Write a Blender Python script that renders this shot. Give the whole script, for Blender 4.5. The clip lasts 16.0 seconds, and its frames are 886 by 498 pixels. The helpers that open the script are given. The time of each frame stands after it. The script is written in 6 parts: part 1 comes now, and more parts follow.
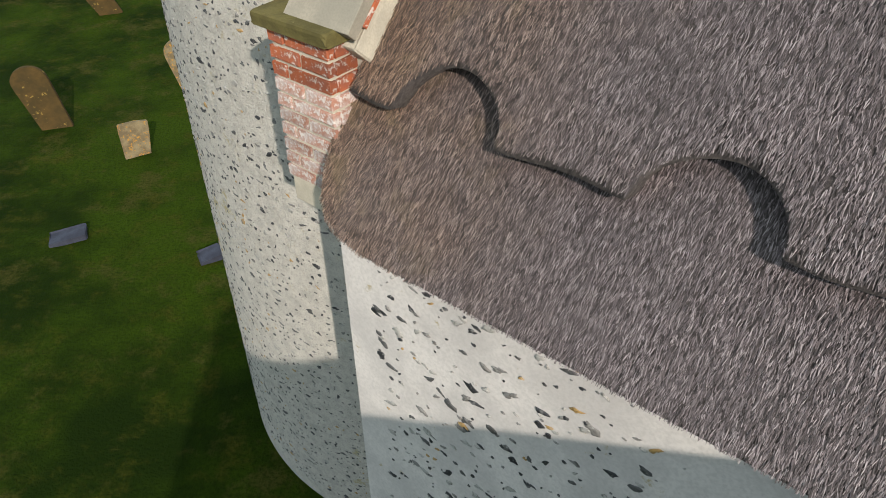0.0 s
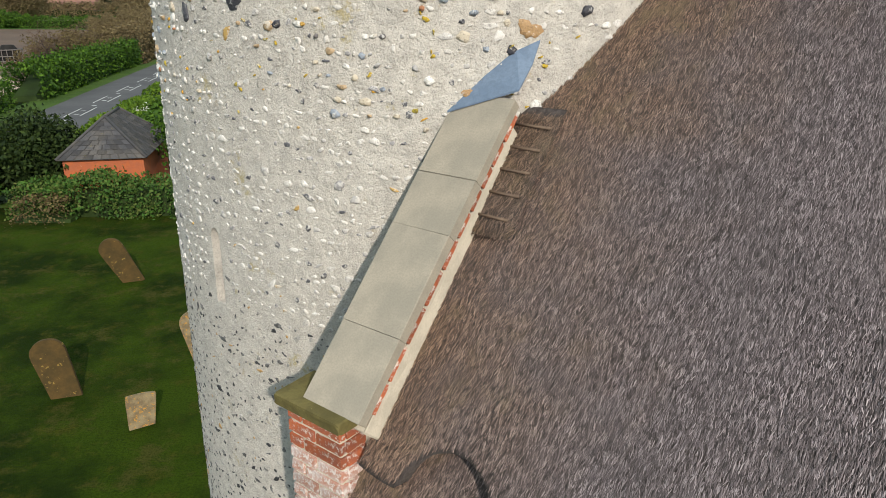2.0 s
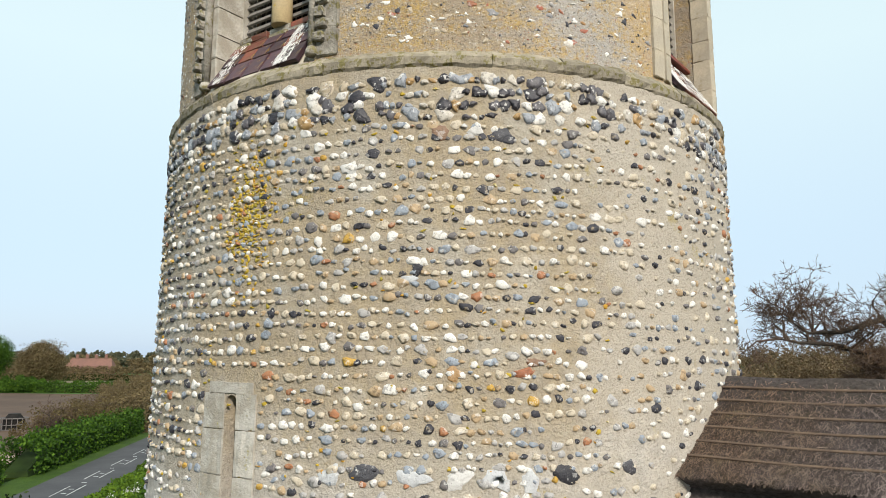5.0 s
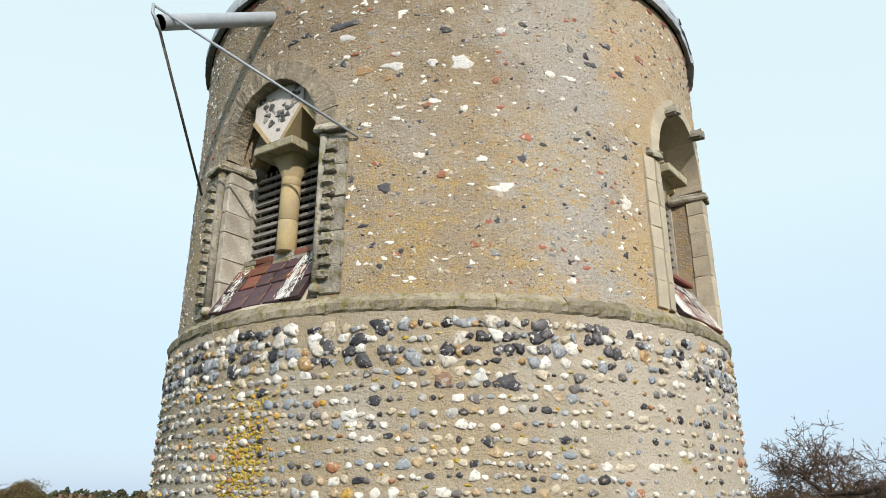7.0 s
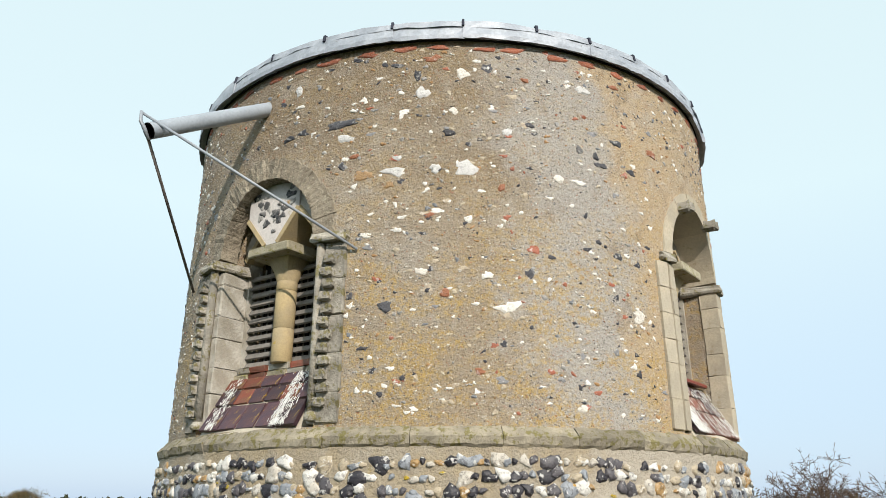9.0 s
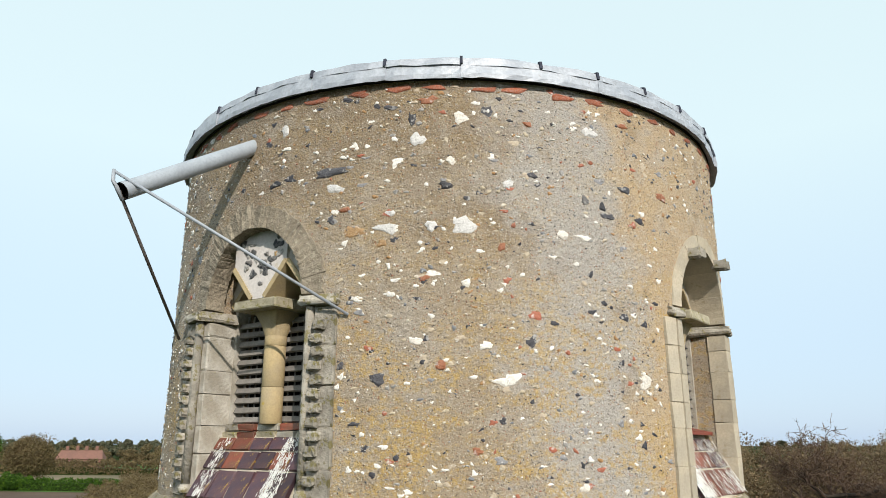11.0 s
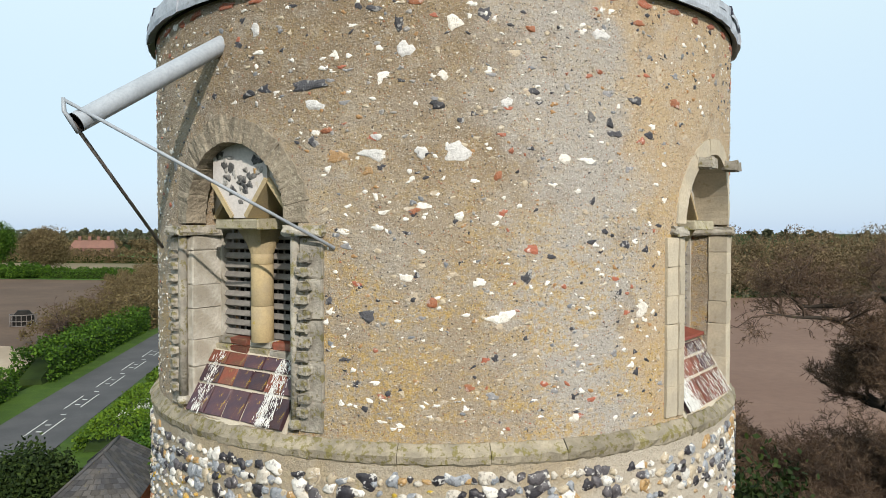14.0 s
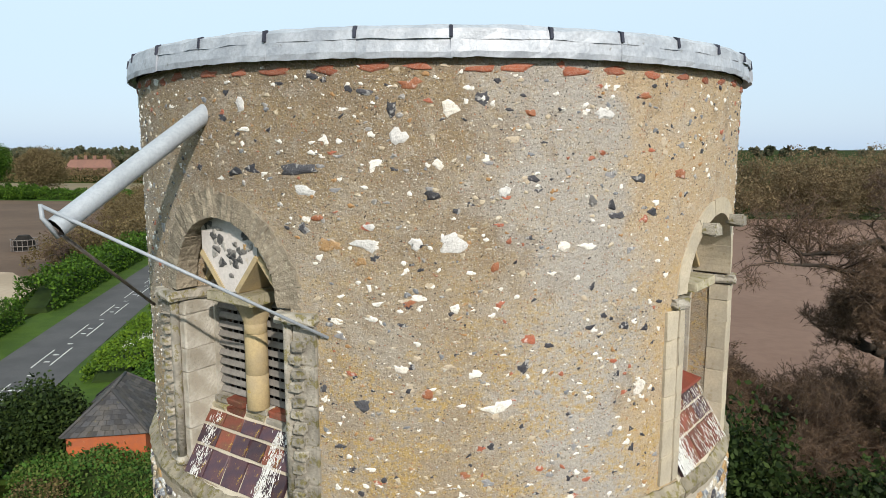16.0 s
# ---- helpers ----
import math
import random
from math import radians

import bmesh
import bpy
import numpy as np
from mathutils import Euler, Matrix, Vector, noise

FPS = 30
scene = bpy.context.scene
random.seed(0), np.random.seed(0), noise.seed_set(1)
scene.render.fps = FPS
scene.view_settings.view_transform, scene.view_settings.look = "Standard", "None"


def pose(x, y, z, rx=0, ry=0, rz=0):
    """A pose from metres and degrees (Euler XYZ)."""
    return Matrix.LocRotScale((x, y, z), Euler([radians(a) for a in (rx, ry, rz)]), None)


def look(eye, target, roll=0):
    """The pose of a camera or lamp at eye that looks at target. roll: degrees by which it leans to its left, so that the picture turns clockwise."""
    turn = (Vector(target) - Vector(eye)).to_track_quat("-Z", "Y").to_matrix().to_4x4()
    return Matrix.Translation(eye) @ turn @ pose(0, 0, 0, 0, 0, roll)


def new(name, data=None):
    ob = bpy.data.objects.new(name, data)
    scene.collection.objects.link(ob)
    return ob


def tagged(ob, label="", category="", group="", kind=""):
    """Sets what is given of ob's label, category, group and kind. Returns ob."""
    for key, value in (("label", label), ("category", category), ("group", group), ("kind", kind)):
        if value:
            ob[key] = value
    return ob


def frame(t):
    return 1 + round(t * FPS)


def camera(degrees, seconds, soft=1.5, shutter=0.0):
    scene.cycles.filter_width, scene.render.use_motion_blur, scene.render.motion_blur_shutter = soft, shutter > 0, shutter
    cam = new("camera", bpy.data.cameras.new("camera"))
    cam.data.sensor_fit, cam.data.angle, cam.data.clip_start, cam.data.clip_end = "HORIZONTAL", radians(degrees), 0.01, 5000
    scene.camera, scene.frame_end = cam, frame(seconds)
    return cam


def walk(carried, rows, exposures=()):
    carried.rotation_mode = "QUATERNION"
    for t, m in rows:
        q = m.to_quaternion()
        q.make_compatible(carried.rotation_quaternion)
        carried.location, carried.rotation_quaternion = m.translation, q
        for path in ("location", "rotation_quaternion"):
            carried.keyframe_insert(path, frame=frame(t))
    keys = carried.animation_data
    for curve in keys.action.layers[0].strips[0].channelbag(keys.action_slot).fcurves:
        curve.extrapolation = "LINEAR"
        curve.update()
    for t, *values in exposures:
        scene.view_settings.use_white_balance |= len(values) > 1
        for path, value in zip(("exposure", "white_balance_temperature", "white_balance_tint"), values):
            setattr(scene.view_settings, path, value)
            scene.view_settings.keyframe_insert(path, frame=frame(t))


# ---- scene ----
cam = camera(64.6, 16.0, 0.6)
METRES, EYE, TILT, LEAN, TURN = 7.0, 8.14, -39.2, 0.0, 0.0
ROWS = [
    (0.0, 0.0, 0.0, 0.0, 0.0, 0.0, -0.0),
    (0.5, 0.0025, -0.0222, 0.0206, 0.0, 4.82, -0.02),
    (1.0, 0.0016, -0.0446, 0.0427, 0.02, 9.6, -0.03),
    (1.5, -0.001, -0.0649, 0.0695, 0.05, 14.38, 0.01),
    (2.0, 0.0018, -0.0847, 0.0949, 0.07, 19.19, -0.03),
    (2.5, 0.0047, -0.1099, 0.1247, 0.1, 23.95, -0.03),
    (3.0, 0.0068, -0.1339, 0.1544, 0.1, 28.74, -0.07),
    (3.5, 0.0068, -0.1557, 0.1845, 0.11, 33.5, -0.09),
    (4.0, 0.0091, -0.1746, 0.2147, 0.1, 38.3, -0.12),
    (4.5, 0.0119, -0.1918, 0.2404, 0.08, 43.12, -0.15),
    (5.0, 0.013, -0.2089, 0.2612, 0.1, 47.89, -0.16),
    (7.5, 0.0082, -0.3076, 0.3642, 0.08, 58.98, -0.2),
    (8.0, 0.0067, -0.3268, 0.3883, 0.07, 59.0, -0.21),
    (8.5, 0.0062, -0.3458, 0.4101, 0.06, 58.98, -0.2),
    (9.0, 0.0062, -0.3667, 0.4356, 0.06, 58.99, -0.21),
    (9.5, 0.0067, -0.3856, 0.4636, 0.07, 59.0, -0.21),
    (12.0, 0.0108, -0.4722, 0.5824, 0.03, 48.92, -0.23),
    (12.5, 0.0101, -0.4837, 0.6083, 0.01, 45.88, -0.22),
    (13.0, 0.0109, -0.4983, 0.6319, -0.02, 42.9, -0.21),
    (13.5, 0.0134, -0.5051, 0.6449, -0.02, 40.02, -0.17),
    (14.0, 0.0159, -0.5071, 0.6598, 0.0, 37.74, -0.11),
    (14.5, 0.0175, -0.5189, 0.6929, 0.01, 36.01, -0.08),
    (15.0, 0.0204, -0.5383, 0.7328, 0.01, 34.29, -0.06),
    (15.5, 0.0217, -0.5584, 0.7689, 0.02, 32.62, -0.04),
    (16.0, 0.0194, -0.5832, 0.8, 0.01, 30.95, -0.02),
]
walk(cam, [(t, pose(0, 0, EYE, TILT, LEAN, TURN) @ pose(METRES * x, METRES * y, METRES * z, 90 + pitch, roll, yaw)) for t, x, y, z, yaw, pitch, roll in ROWS])

# ---- light ----
SUN_AZ, SUN_EL = 162.5, 29.0
world = bpy.data.worlds.new("sky")
scene.world = world
world.use_nodes = True
wn = world.node_tree
sky = wn.nodes.new("ShaderNodeTexSky")
sky.sky_type = "NISHITA"
sky.sun_disc = False
sky.sun_elevation, sky.sun_rotation = radians(SUN_EL), radians(SUN_AZ)
sky.air_density, sky.dust_density, sky.ozone_density = 1.0, 1.0, 1.0
haze = wn.nodes.new("ShaderNodeMix")          # thin bright cloud over the clear sky
haze.data_type = "RGBA"
haze.inputs[0].default_value = 0.80
sky_way = wn.nodes.new("ShaderNodeTexCoord")
sky_up = wn.nodes.new("ShaderNodeSeparateXYZ")
cloud = wn.nodes.new("ShaderNodeValToRGB")
cloud.color_ramp.elements[0].position, cloud.color_ramp.elements[0].color = 0.0, (0.58, 0.75, 0.97, 1)
cloud.color_ramp.elements[1].position, cloud.color_ramp.elements[1].color = 0.38, (0.875, 1.06, 1.08, 1)
brighter = wn.nodes.new("ShaderNodeVectorMath")
brighter.operation = "SCALE"
brighter.inputs["Scale"].default_value = 7.3
wn.links.new(sky_way.outputs["Generated"], sky_up.inputs[0])
wn.links.new(sky_up.outputs[2], cloud.inputs[0])
wn.links.new(cloud.outputs[0], brighter.inputs[0])
wn.links.new(brighter.outputs[0], haze.inputs[7])
wn.links.new(sky.outputs[0], haze.inputs[6])
wn.links.new(haze.outputs[2], wn.nodes["Background"].inputs[0])
wn.nodes["Background"].inputs[1].default_value = 0.14
sun_data = bpy.data.lights.new("sun", "SUN")
sun_data.energy, sun_data.angle, sun_data.color = 4.4, radians(0.7), (1.0, 0.915, 0.81)
sun = new("sun", sun_data)
az, el = radians(SUN_AZ), radians(SUN_EL)
to_sun = Vector((math.sin(az) * math.cos(el), math.cos(az) * math.cos(el), math.sin(el)))
sun.matrix_world = look(to_sun * 60, (0, 0, 0))

# ---- frames of reference ----
PX, PY = 0.105, 7.385                 # axis of the tower
UX, UY, NX, NY = 0.788, -0.616, -0.616, -0.788   # along the nave, and out of its south wall
rng = np.random.default_rng(7)


def nv(s, d, z):
    """A place by the nave: s along it from the tower's axis, d out to the south."""
    return (PX + s * UX + d * NX, PY + s * UY + d * NY, z)


def tw(a, r, z):
    """A place by the tower: a degrees round it, r from its axis."""
    a = radians(a)
    return (PX + r * math.sin(a), PY - r * math.cos(a), z)


def low_r(z):
    return 2.80 - 0.013 * (z - 10.17)


BELFRY_R = 2.72

# ---- materials ----


class Nodes:
    def __init__(self, name):
        self.mat = bpy.data.materials.new(name)
        self.mat.use_nodes = True
        self.tree = self.mat.node_tree
        self.bsdf = self.tree.nodes["Principled BSDF"]
        self.coord = self.tree.nodes.new("ShaderNodeTexCoord")
        self.place = self.coord.outputs["Object"]

    def add(self, kind):
        return self.tree.nodes.new(kind)

    def link(self, a, b):
        self.tree.links.new(a, b)

    def noise(self, scale, detail=4.0, rough=0.6, stretch=None, turn=None):
        n = self.add("ShaderNodeTexNoise")
        n.inputs["Scale"].default_value, n.inputs["Detail"].default_value, n.inputs["Roughness"].default_value = scale, detail, rough
        if stretch or turn:
            m = self.add("ShaderNodeMapping")
            if stretch:
                m.inputs["Scale"].default_value = stretch
            if turn:
                m.inputs["Rotation"].default_value = turn
            self.link(self.place, m.inputs[0])
            self.link(m.outputs[0], n.inputs["Vector"])
        else:
            self.link(self.place, n.inputs["Vector"])
        return n.outputs["Fac"]

    def ramp(self, fac, stops, constant=False):
        r = self.add("ShaderNodeValToRGB")
        if constant:
            r.color_ramp.interpolation = "CONSTANT"
        e = r.color_ramp.elements
        while len(e) < len(stops):
            e.new(0.5)
        for k, (p, c) in zip(e, stops):
            k.position = p
            k.color = (*c, 1) if len(c) == 3 else c
        self.link(fac, r.inputs[0])
        return r.outputs[0]

    def mix(self, fac, a, b, blend="MIX"):
        m = self.add("ShaderNodeMix")
        m.data_type, m.blend_type = "RGBA", blend
        for socket, v in ((m.inputs[0], fac), (m.inputs[6], a), (m.inputs[7], b)):
            if isinstance(v, (int, float)):
                socket.default_value = v
            elif isinstance(v, tuple):
                socket.default_value = (*v, 1)
            else:
                self.link(v, socket)
        return m.outputs[2]

    def step(self, fac, lo, hi):
        m = self.add("ShaderNodeMapRange")
        m.interpolation_type = "SMOOTHSTEP"
        m.inputs[1].default_value, m.inputs[2].default_value = lo, hi
        self.link(fac, m.inputs[0])
        return m.outputs[0]

    def times(self, a, b, op="MULTIPLY"):
        m = self.add("ShaderNodeMath")
        m.operation = op
        for socket, v in ((m.inputs[0], a), (m.inputs[1], b)):
            if isinstance(v, (int, float)):
                socket.default_value = v
            else:
                self.link(v, socket)
        return m.outputs[0]

    def height(self):
        s = self.add("ShaderNodeSeparateXYZ")
        self.link(self.coord.outputs["Object"], s.inputs[0])
        return s.outputs

    def bump(self, fac, strength, distance):
        b = self.add("ShaderNodeBump")
        b.inputs["Strength"].default_value, b.inputs["Distance"].default_value = strength, distance
        self.link(fac, b.inputs["Height"])
        if self.bsdf.inputs["Normal"].links:
            self.link(self.bsdf.inputs["Normal"].links[0].from_socket, b.inputs["Normal"])
        self.link(b.outputs[0], self.bsdf.inputs["Normal"])

    def done(self, colour, rough=0.85, metal=0.0):
        if isinstance(colour, tuple):
            self.bsdf.inputs["Base Color"].default_value = (*colour, 1)
        else:
            self.link(colour, self.bsdf.inputs["Base Color"])
        if isinstance(rough, (int, float)):
            self.bsdf.inputs["Roughness"].default_value = rough
        else:
            self.link(rough, self.bsdf.inputs["Roughness"])
        self.bsdf.inputs["Metallic"].default_value = metal
        return self.mat


def plain(name, a, b, scale=3.0, fine=60.0, rough=0.85, metal=0.0, bump=0.004, stain=None, stain_at=0.62, piece=0.0):
    """A surface in two tones at two scales, with relief and, if given, stains; piece: how far single pieces differ."""
    k = Nodes(name)
    big, small = k.noise(scale), k.noise(fine, 3.0)
    c = k.mix(k.step(big, 0.35, 0.65), a, b)
    c = k.mix(k.times(k.step(small, 0.35, 0.7), 0.35), c, tuple(0.6 * v for v in a))
    if stain:
        c = k.mix(k.times(k.step(k.noise(scale * 2.3, 6.0, 0.7), stain_at, stain_at + 0.08), 0.8), c, stain)
    if piece:
        info = k.add("ShaderNodeObjectInfo")
        v = k.add("ShaderNodeHueSaturation")
        k.link(k.times(k.times(info.outputs["Random"], 2 * piece), 1 - piece, "ADD"), v.inputs["Value"])
        k.link(c, v.inputs["Color"])
        c = v.outputs[0]
    k.bump(small, 0.6, bump)
    if rough > 0.8:
        k.bsdf.inputs["Specular IOR Level"].default_value = 0.2
    return k.done(c, rough, metal)


def by_island(name, stops, rough=0.6, whole=False, bump=0.002, scale=90.0, tint=None, tint_at=0.6, mottled=0.6, rind=0.4):
    """Pieces whose colour jumps from one to the next; whole: each is an object of its own; rind: how much white crust they keep."""
    k = Nodes(name)
    if whole:
        k.place = k.add("ShaderNodeNewGeometry").outputs["Position"]
        source = k.add("ShaderNodeObjectInfo").outputs["Random"]
    else:
        source = k.add("ShaderNodeNewGeometry").outputs["Random Per Island"]
    c = k.ramp(source, stops, True)
    n = k.noise(scale, 3.0)
    mottle = k.noise(34.0, 4.0, 0.7)
    c = k.mix(k.times(k.step(mottle, 0.55, 0.60), mottled), c, k.mix(1.0, c, (0.34, 0.33, 0.34), "MULTIPLY"))
    c = k.mix(k.times(k.step(k.noise(25.0, 3.0, 0.6, None, (0.5, 1.0, 0.0)), 0.58, 0.62), rind), c, (0.74, 0.725, 0.69))
    c = k.mix(k.times(k.step(n, 0.56, 0.70), 0.4), c, (0.14, 0.125, 0.11))
    if tint:
        c = k.mix(k.times(k.step(k.noise(21.0, 5.0, 0.7), tint_at - 0.06, tint_at), 0.7), c, tint)
    k.bump(n, 0.8, 2 * bump)
    k.bump(mottle, 0.8, 0.008)
    return k.done(c, rough)


def leafy(name, tones, rough=0.7):
    k = Nodes(name)
    g = k.add("ShaderNodeNewGeometry").outputs["Random Per Island"]
    c = k.ramp(g, [(i / max(1, len(tones) - 1), t) for i, t in enumerate(tones)])
    c = k.mix(k.times(k.step(k.noise(0.6, 3.0), 0.4, 0.7), 0.6), c, tuple(0.7 * v for v in tones[0]))
    k.bsdf.inputs["Specular IOR Level"].default_value = 0.15
    return k.done(c, rough)


def lower_wall():
    """Flint rubble's mortar: old limewash low down, bare sandy mortar higher up."""
    k = Nodes("limewashed_mortar")
    z = k.height()[2]
    n1, n2, n3 = k.noise(1.3, 5.0, 0.65), k.noise(9.0, 5.0, 0.7), k.noise(70.0, 4.0, 0.7)
    wash = k.mix(k.step(n2, 0.35, 0.7), (0.575, 0.535, 0.48), (0.43, 0.40, 0.36))
    sand = k.mix(k.step(n2, 0.35, 0.65), (0.395, 0.32, 0.21), (0.34, 0.285, 0.21))
    sand = k.mix(k.step(n1, 0.45, 0.65), sand, (0.41, 0.37, 0.305))
    up = k.step(k.times(z, k.times(n1, 3.0), "ADD"), 10.7, 11.7)
    patch = k.step(k.times(k.height()[0], k.times(k.noise(1.1, 5.0, 0.7, None, (1.0, 2.0, 0.0)), 3.0), "ADD"), 2.2, 2.9)
    sand = k.mix(k.times(patch, 0.8), sand, (0.48, 0.43, 0.36))          # smoother pale patching to the south
    c = k.mix(up, wash, sand)
    c = k.mix(k.times(k.step(k.noise(5.0, 6.0, 0.75), 0.60, 0.72), 0.55), c, (0.36, 0.28, 0.14))
    c = k.mix(k.times(k.step(n3, 0.5, 0.72), 0.5), c, (0.15, 0.13, 0.10))
    c = k.mix(k.times(k.step(k.noise(150.0, 2.0), 0.62, 0.72), 0.5), c, (0.60, 0.56, 0.48))
    c = k.mix(k.times(k.step(k.noise(1.7, 6.0, 0.75, None, (0.4, 0.2, 0.0)), 0.60, 0.70), 0.6), c, (0.33, 0.25, 0.035))
    k.bump(n3, 1.0, 0.012)
    k.bump(k.noise(28.0, 4.0, 0.7), 0.8, 0.02)
    k.bump(n2, 0.6, 0.03)
    return k.done(c, 0.92)


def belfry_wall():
    """Gravelly mortar with ochre lichen: brown high up, grey in the middle, buff to the south, partly mortar tone,
    partly the fall of light put into colour.
    """
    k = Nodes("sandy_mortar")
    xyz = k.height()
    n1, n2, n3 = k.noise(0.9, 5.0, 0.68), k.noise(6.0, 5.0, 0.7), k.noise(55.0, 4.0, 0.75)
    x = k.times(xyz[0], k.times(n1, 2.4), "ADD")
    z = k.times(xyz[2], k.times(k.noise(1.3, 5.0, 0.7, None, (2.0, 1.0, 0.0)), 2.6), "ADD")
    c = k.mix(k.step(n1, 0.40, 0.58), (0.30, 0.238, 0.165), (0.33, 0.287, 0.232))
    # darker top and paler south: mortar tone that also makes up for the light
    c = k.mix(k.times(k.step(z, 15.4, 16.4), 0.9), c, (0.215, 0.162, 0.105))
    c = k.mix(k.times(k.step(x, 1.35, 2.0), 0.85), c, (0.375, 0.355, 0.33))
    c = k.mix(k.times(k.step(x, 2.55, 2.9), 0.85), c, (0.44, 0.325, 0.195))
    c = k.mix(k.times(k.step(n2, 0.50, 0.68), 0.45), c, (0.42, 0.385, 0.33))
    c = k.mix(k.times(k.step(k.noise(2.6, 6.0, 0.75, (1.0, 1.0, 0.8), (3.0, 1.0, 0.0)), 0.54, 0.66), 0.55), c, (0.21, 0.16, 0.105))
    low = k.step(k.times(z, -1.0), -15.7, -14.7)
    ochre = k.times(k.step(k.noise(1.7, 6.0, 0.8, (1.0, 1.0, 2.0)), 0.43, 0.57), k.step(k.noise(26.0, 5.0, 0.8), 0.40, 0.58))
    c = k.mix(k.times(k.times(ochre, k.times(k.times(low, 0.7), 0.3, "ADD")), 0.75), c, (0.45, 0.295, 0.08))
    c = k.mix(k.times(k.step(n3, 0.52, 0.66), 0.45), c, (0.17, 0.13, 0.09))
    c = k.mix(k.times(k.step(k.noise(120.0, 2.0), 0.58, 0.66), 0.8), c, (0.58, 0.55, 0.49))
    c = k.mix(k.times(k.step(k.noise(75.0, 2.0, 0.5, None, (1.0, 0.5, 0.0)), 0.645, 0.68), 0.9), c, (0.035, 0.03, 0.03))
    c = k.mix(k.times(k.step(k.noise(60.0, 2.0, 0.5, None, (0.0, 0.5, 1.0)), 0.66, 0.70), 0.8), c, (0.30, 0.12, 0.06))
    k.bump(n3, 1.0, 0.012)
    k.bump(k.noise(24.0, 4.0, 0.7), 0.6, 0.014)
    k.bump(n2, 0.5, 0.03)
    return k.done(c, 0.95)


def thatch(name, a, b, mossy):
    """Reed: fine streaks that run down the slope, browner towards the tower."""
    k = Nodes(name)
    n = k.noise(1.0, 4.0, 0.7, (34.0, 34.0, 34.0))
    big = k.noise(1.6, 4.0)
    c = k.mix(k.step(n, 0.3, 0.7), a, b)
    c = k.mix(k.times(k.step(big, 0.45, 0.7), 0.5), c, mossy)
    k.bump(n, 0.9, 0.02)
    return k.done(c, 0.9)


def reeds(name, stops, verge):
    k = Nodes(name)
    g = k.add("ShaderNodeNewGeometry")
    c = k.ramp(g.outputs["Random Per Island"], stops)
    xyz = k.height()
    along = k.times(k.times(xyz[0], UX), k.times(xyz[1], UY), "ADD")      # how far along the nave
    off = PX * UX + PY * UY
    near = k.step(k.times(along, k.times(k.noise(1.8, 4.0), -1.6), "ADD"), off + 2.9, off + 0.9)
    gap = k.add("ShaderNodeVectorMath")
    gap.operation = "DISTANCE"
    flat = k.add("ShaderNodeCombineXYZ")
    k.link(xyz[0], flat.inputs[0])
    k.link(xyz[1], flat.inputs[1])
    k.link(flat.outputs[0], gap.inputs[0])
    gap.inputs[1].default_value = (PX, PY, 0)
    by_tower = k.step(k.times(gap.outputs["Value"], k.times(k.noise(2.3, 4.0), -1.4), "ADD"), 3.5, 2.1)
    near = k.times(near, by_tower, "MAXIMUM")
    c = k.mix(k.times(near, 1.0), c, k.mix(1.0, c, verge, "MULTIPLY"))
    c = k.mix(k.times(k.step(k.noise(5.0, 4.0, 0.6), 0.5, 0.7), k.times(near, 0.5)), c, (0.19, 0.14, 0.075))
    patch = k.step(k.noise(2.2, 4.0, 0.6), 0.45, 0.7)
    c = k.mix(k.times(patch, 0.35), c, (0.10, 0.082, 0.082))
    return k.done(c, 0.75)


def slope_grass():
    k = Nodes("grass")
    n1, n2, n3 = k.noise(0.25, 5.0, 0.65), k.noise(1.5, 5.0, 0.7), k.noise(18.0, 3.0, 0.7)
    c = k.mix(k.step(n1, 0.38, 0.62), (0.008, 0.017, 0.0015), (0.029, 0.050, 0.003))
    c = k.mix(k.times(k.step(k.noise(0.7, 5.0, 0.75), 0.52, 0.66), 0.7), c, (0.055, 0.05, 0.012))
    c = k.mix(k.step(n2, 0.5, 0.75), c, (0.045, 0.045, 0.006))
    c = k.mix(k.times(k.step(n3, 0.4, 0.7), 0.6), c, (0.007, 0.014, 0.001))
    k.bump(n3, 0.8, 0.04)
    k.bsdf.inputs["Specular IOR Level"].default_value = 0.05
    return k.done(c, 1.0)


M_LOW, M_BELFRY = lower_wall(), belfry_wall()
M_PLASTER = plain("old_white_plaster", (0.66, 0.615, 0.585), (0.53, 0.495, 0.475), 2.0, 40.0, bump=0.006, stain=(0.38, 0.31, 0.17), stain_at=0.64)
M_STONE = plain("weathered_limestone", (0.41, 0.38, 0.325), (0.245, 0.225, 0.19), 7.0, 45.0, bump=0.026, stain=(0.17, 0.145, 0.045), stain_at=0.53, piece=0.22)
M_ARCH = plain("rough_arch_stone", (0.32, 0.275, 0.21), (0.20, 0.17, 0.13), 12.0, 40.0, bump=0.03, stain=(0.40, 0.36, 0.28), stain_at=0.56, piece=0.12)
M_STRING = plain("mossy_string_stone", (0.33, 0.29, 0.22), (0.22, 0.195, 0.15), 8.0, 45.0, bump=0.02, stain=(0.15, 0.13, 0.035), stain_at=0.51, piece=0.22)
M_REVEAL = plain("pale_reveal_stone", (0.50, 0.475, 0.425), (0.33, 0.30, 0.245), 5.0, 45.0, bump=0.015, stain=(0.34, 0.30, 0.10), stain_at=0.62, piece=0.08)
M_ASHLAR = plain("buff_ashlar", (0.50, 0.435, 0.33), (0.41, 0.365, 0.29), 4.0, 50.0, bump=0.008, stain=(0.34, 0.29, 0.20), stain_at=0.60, piece=0.10)
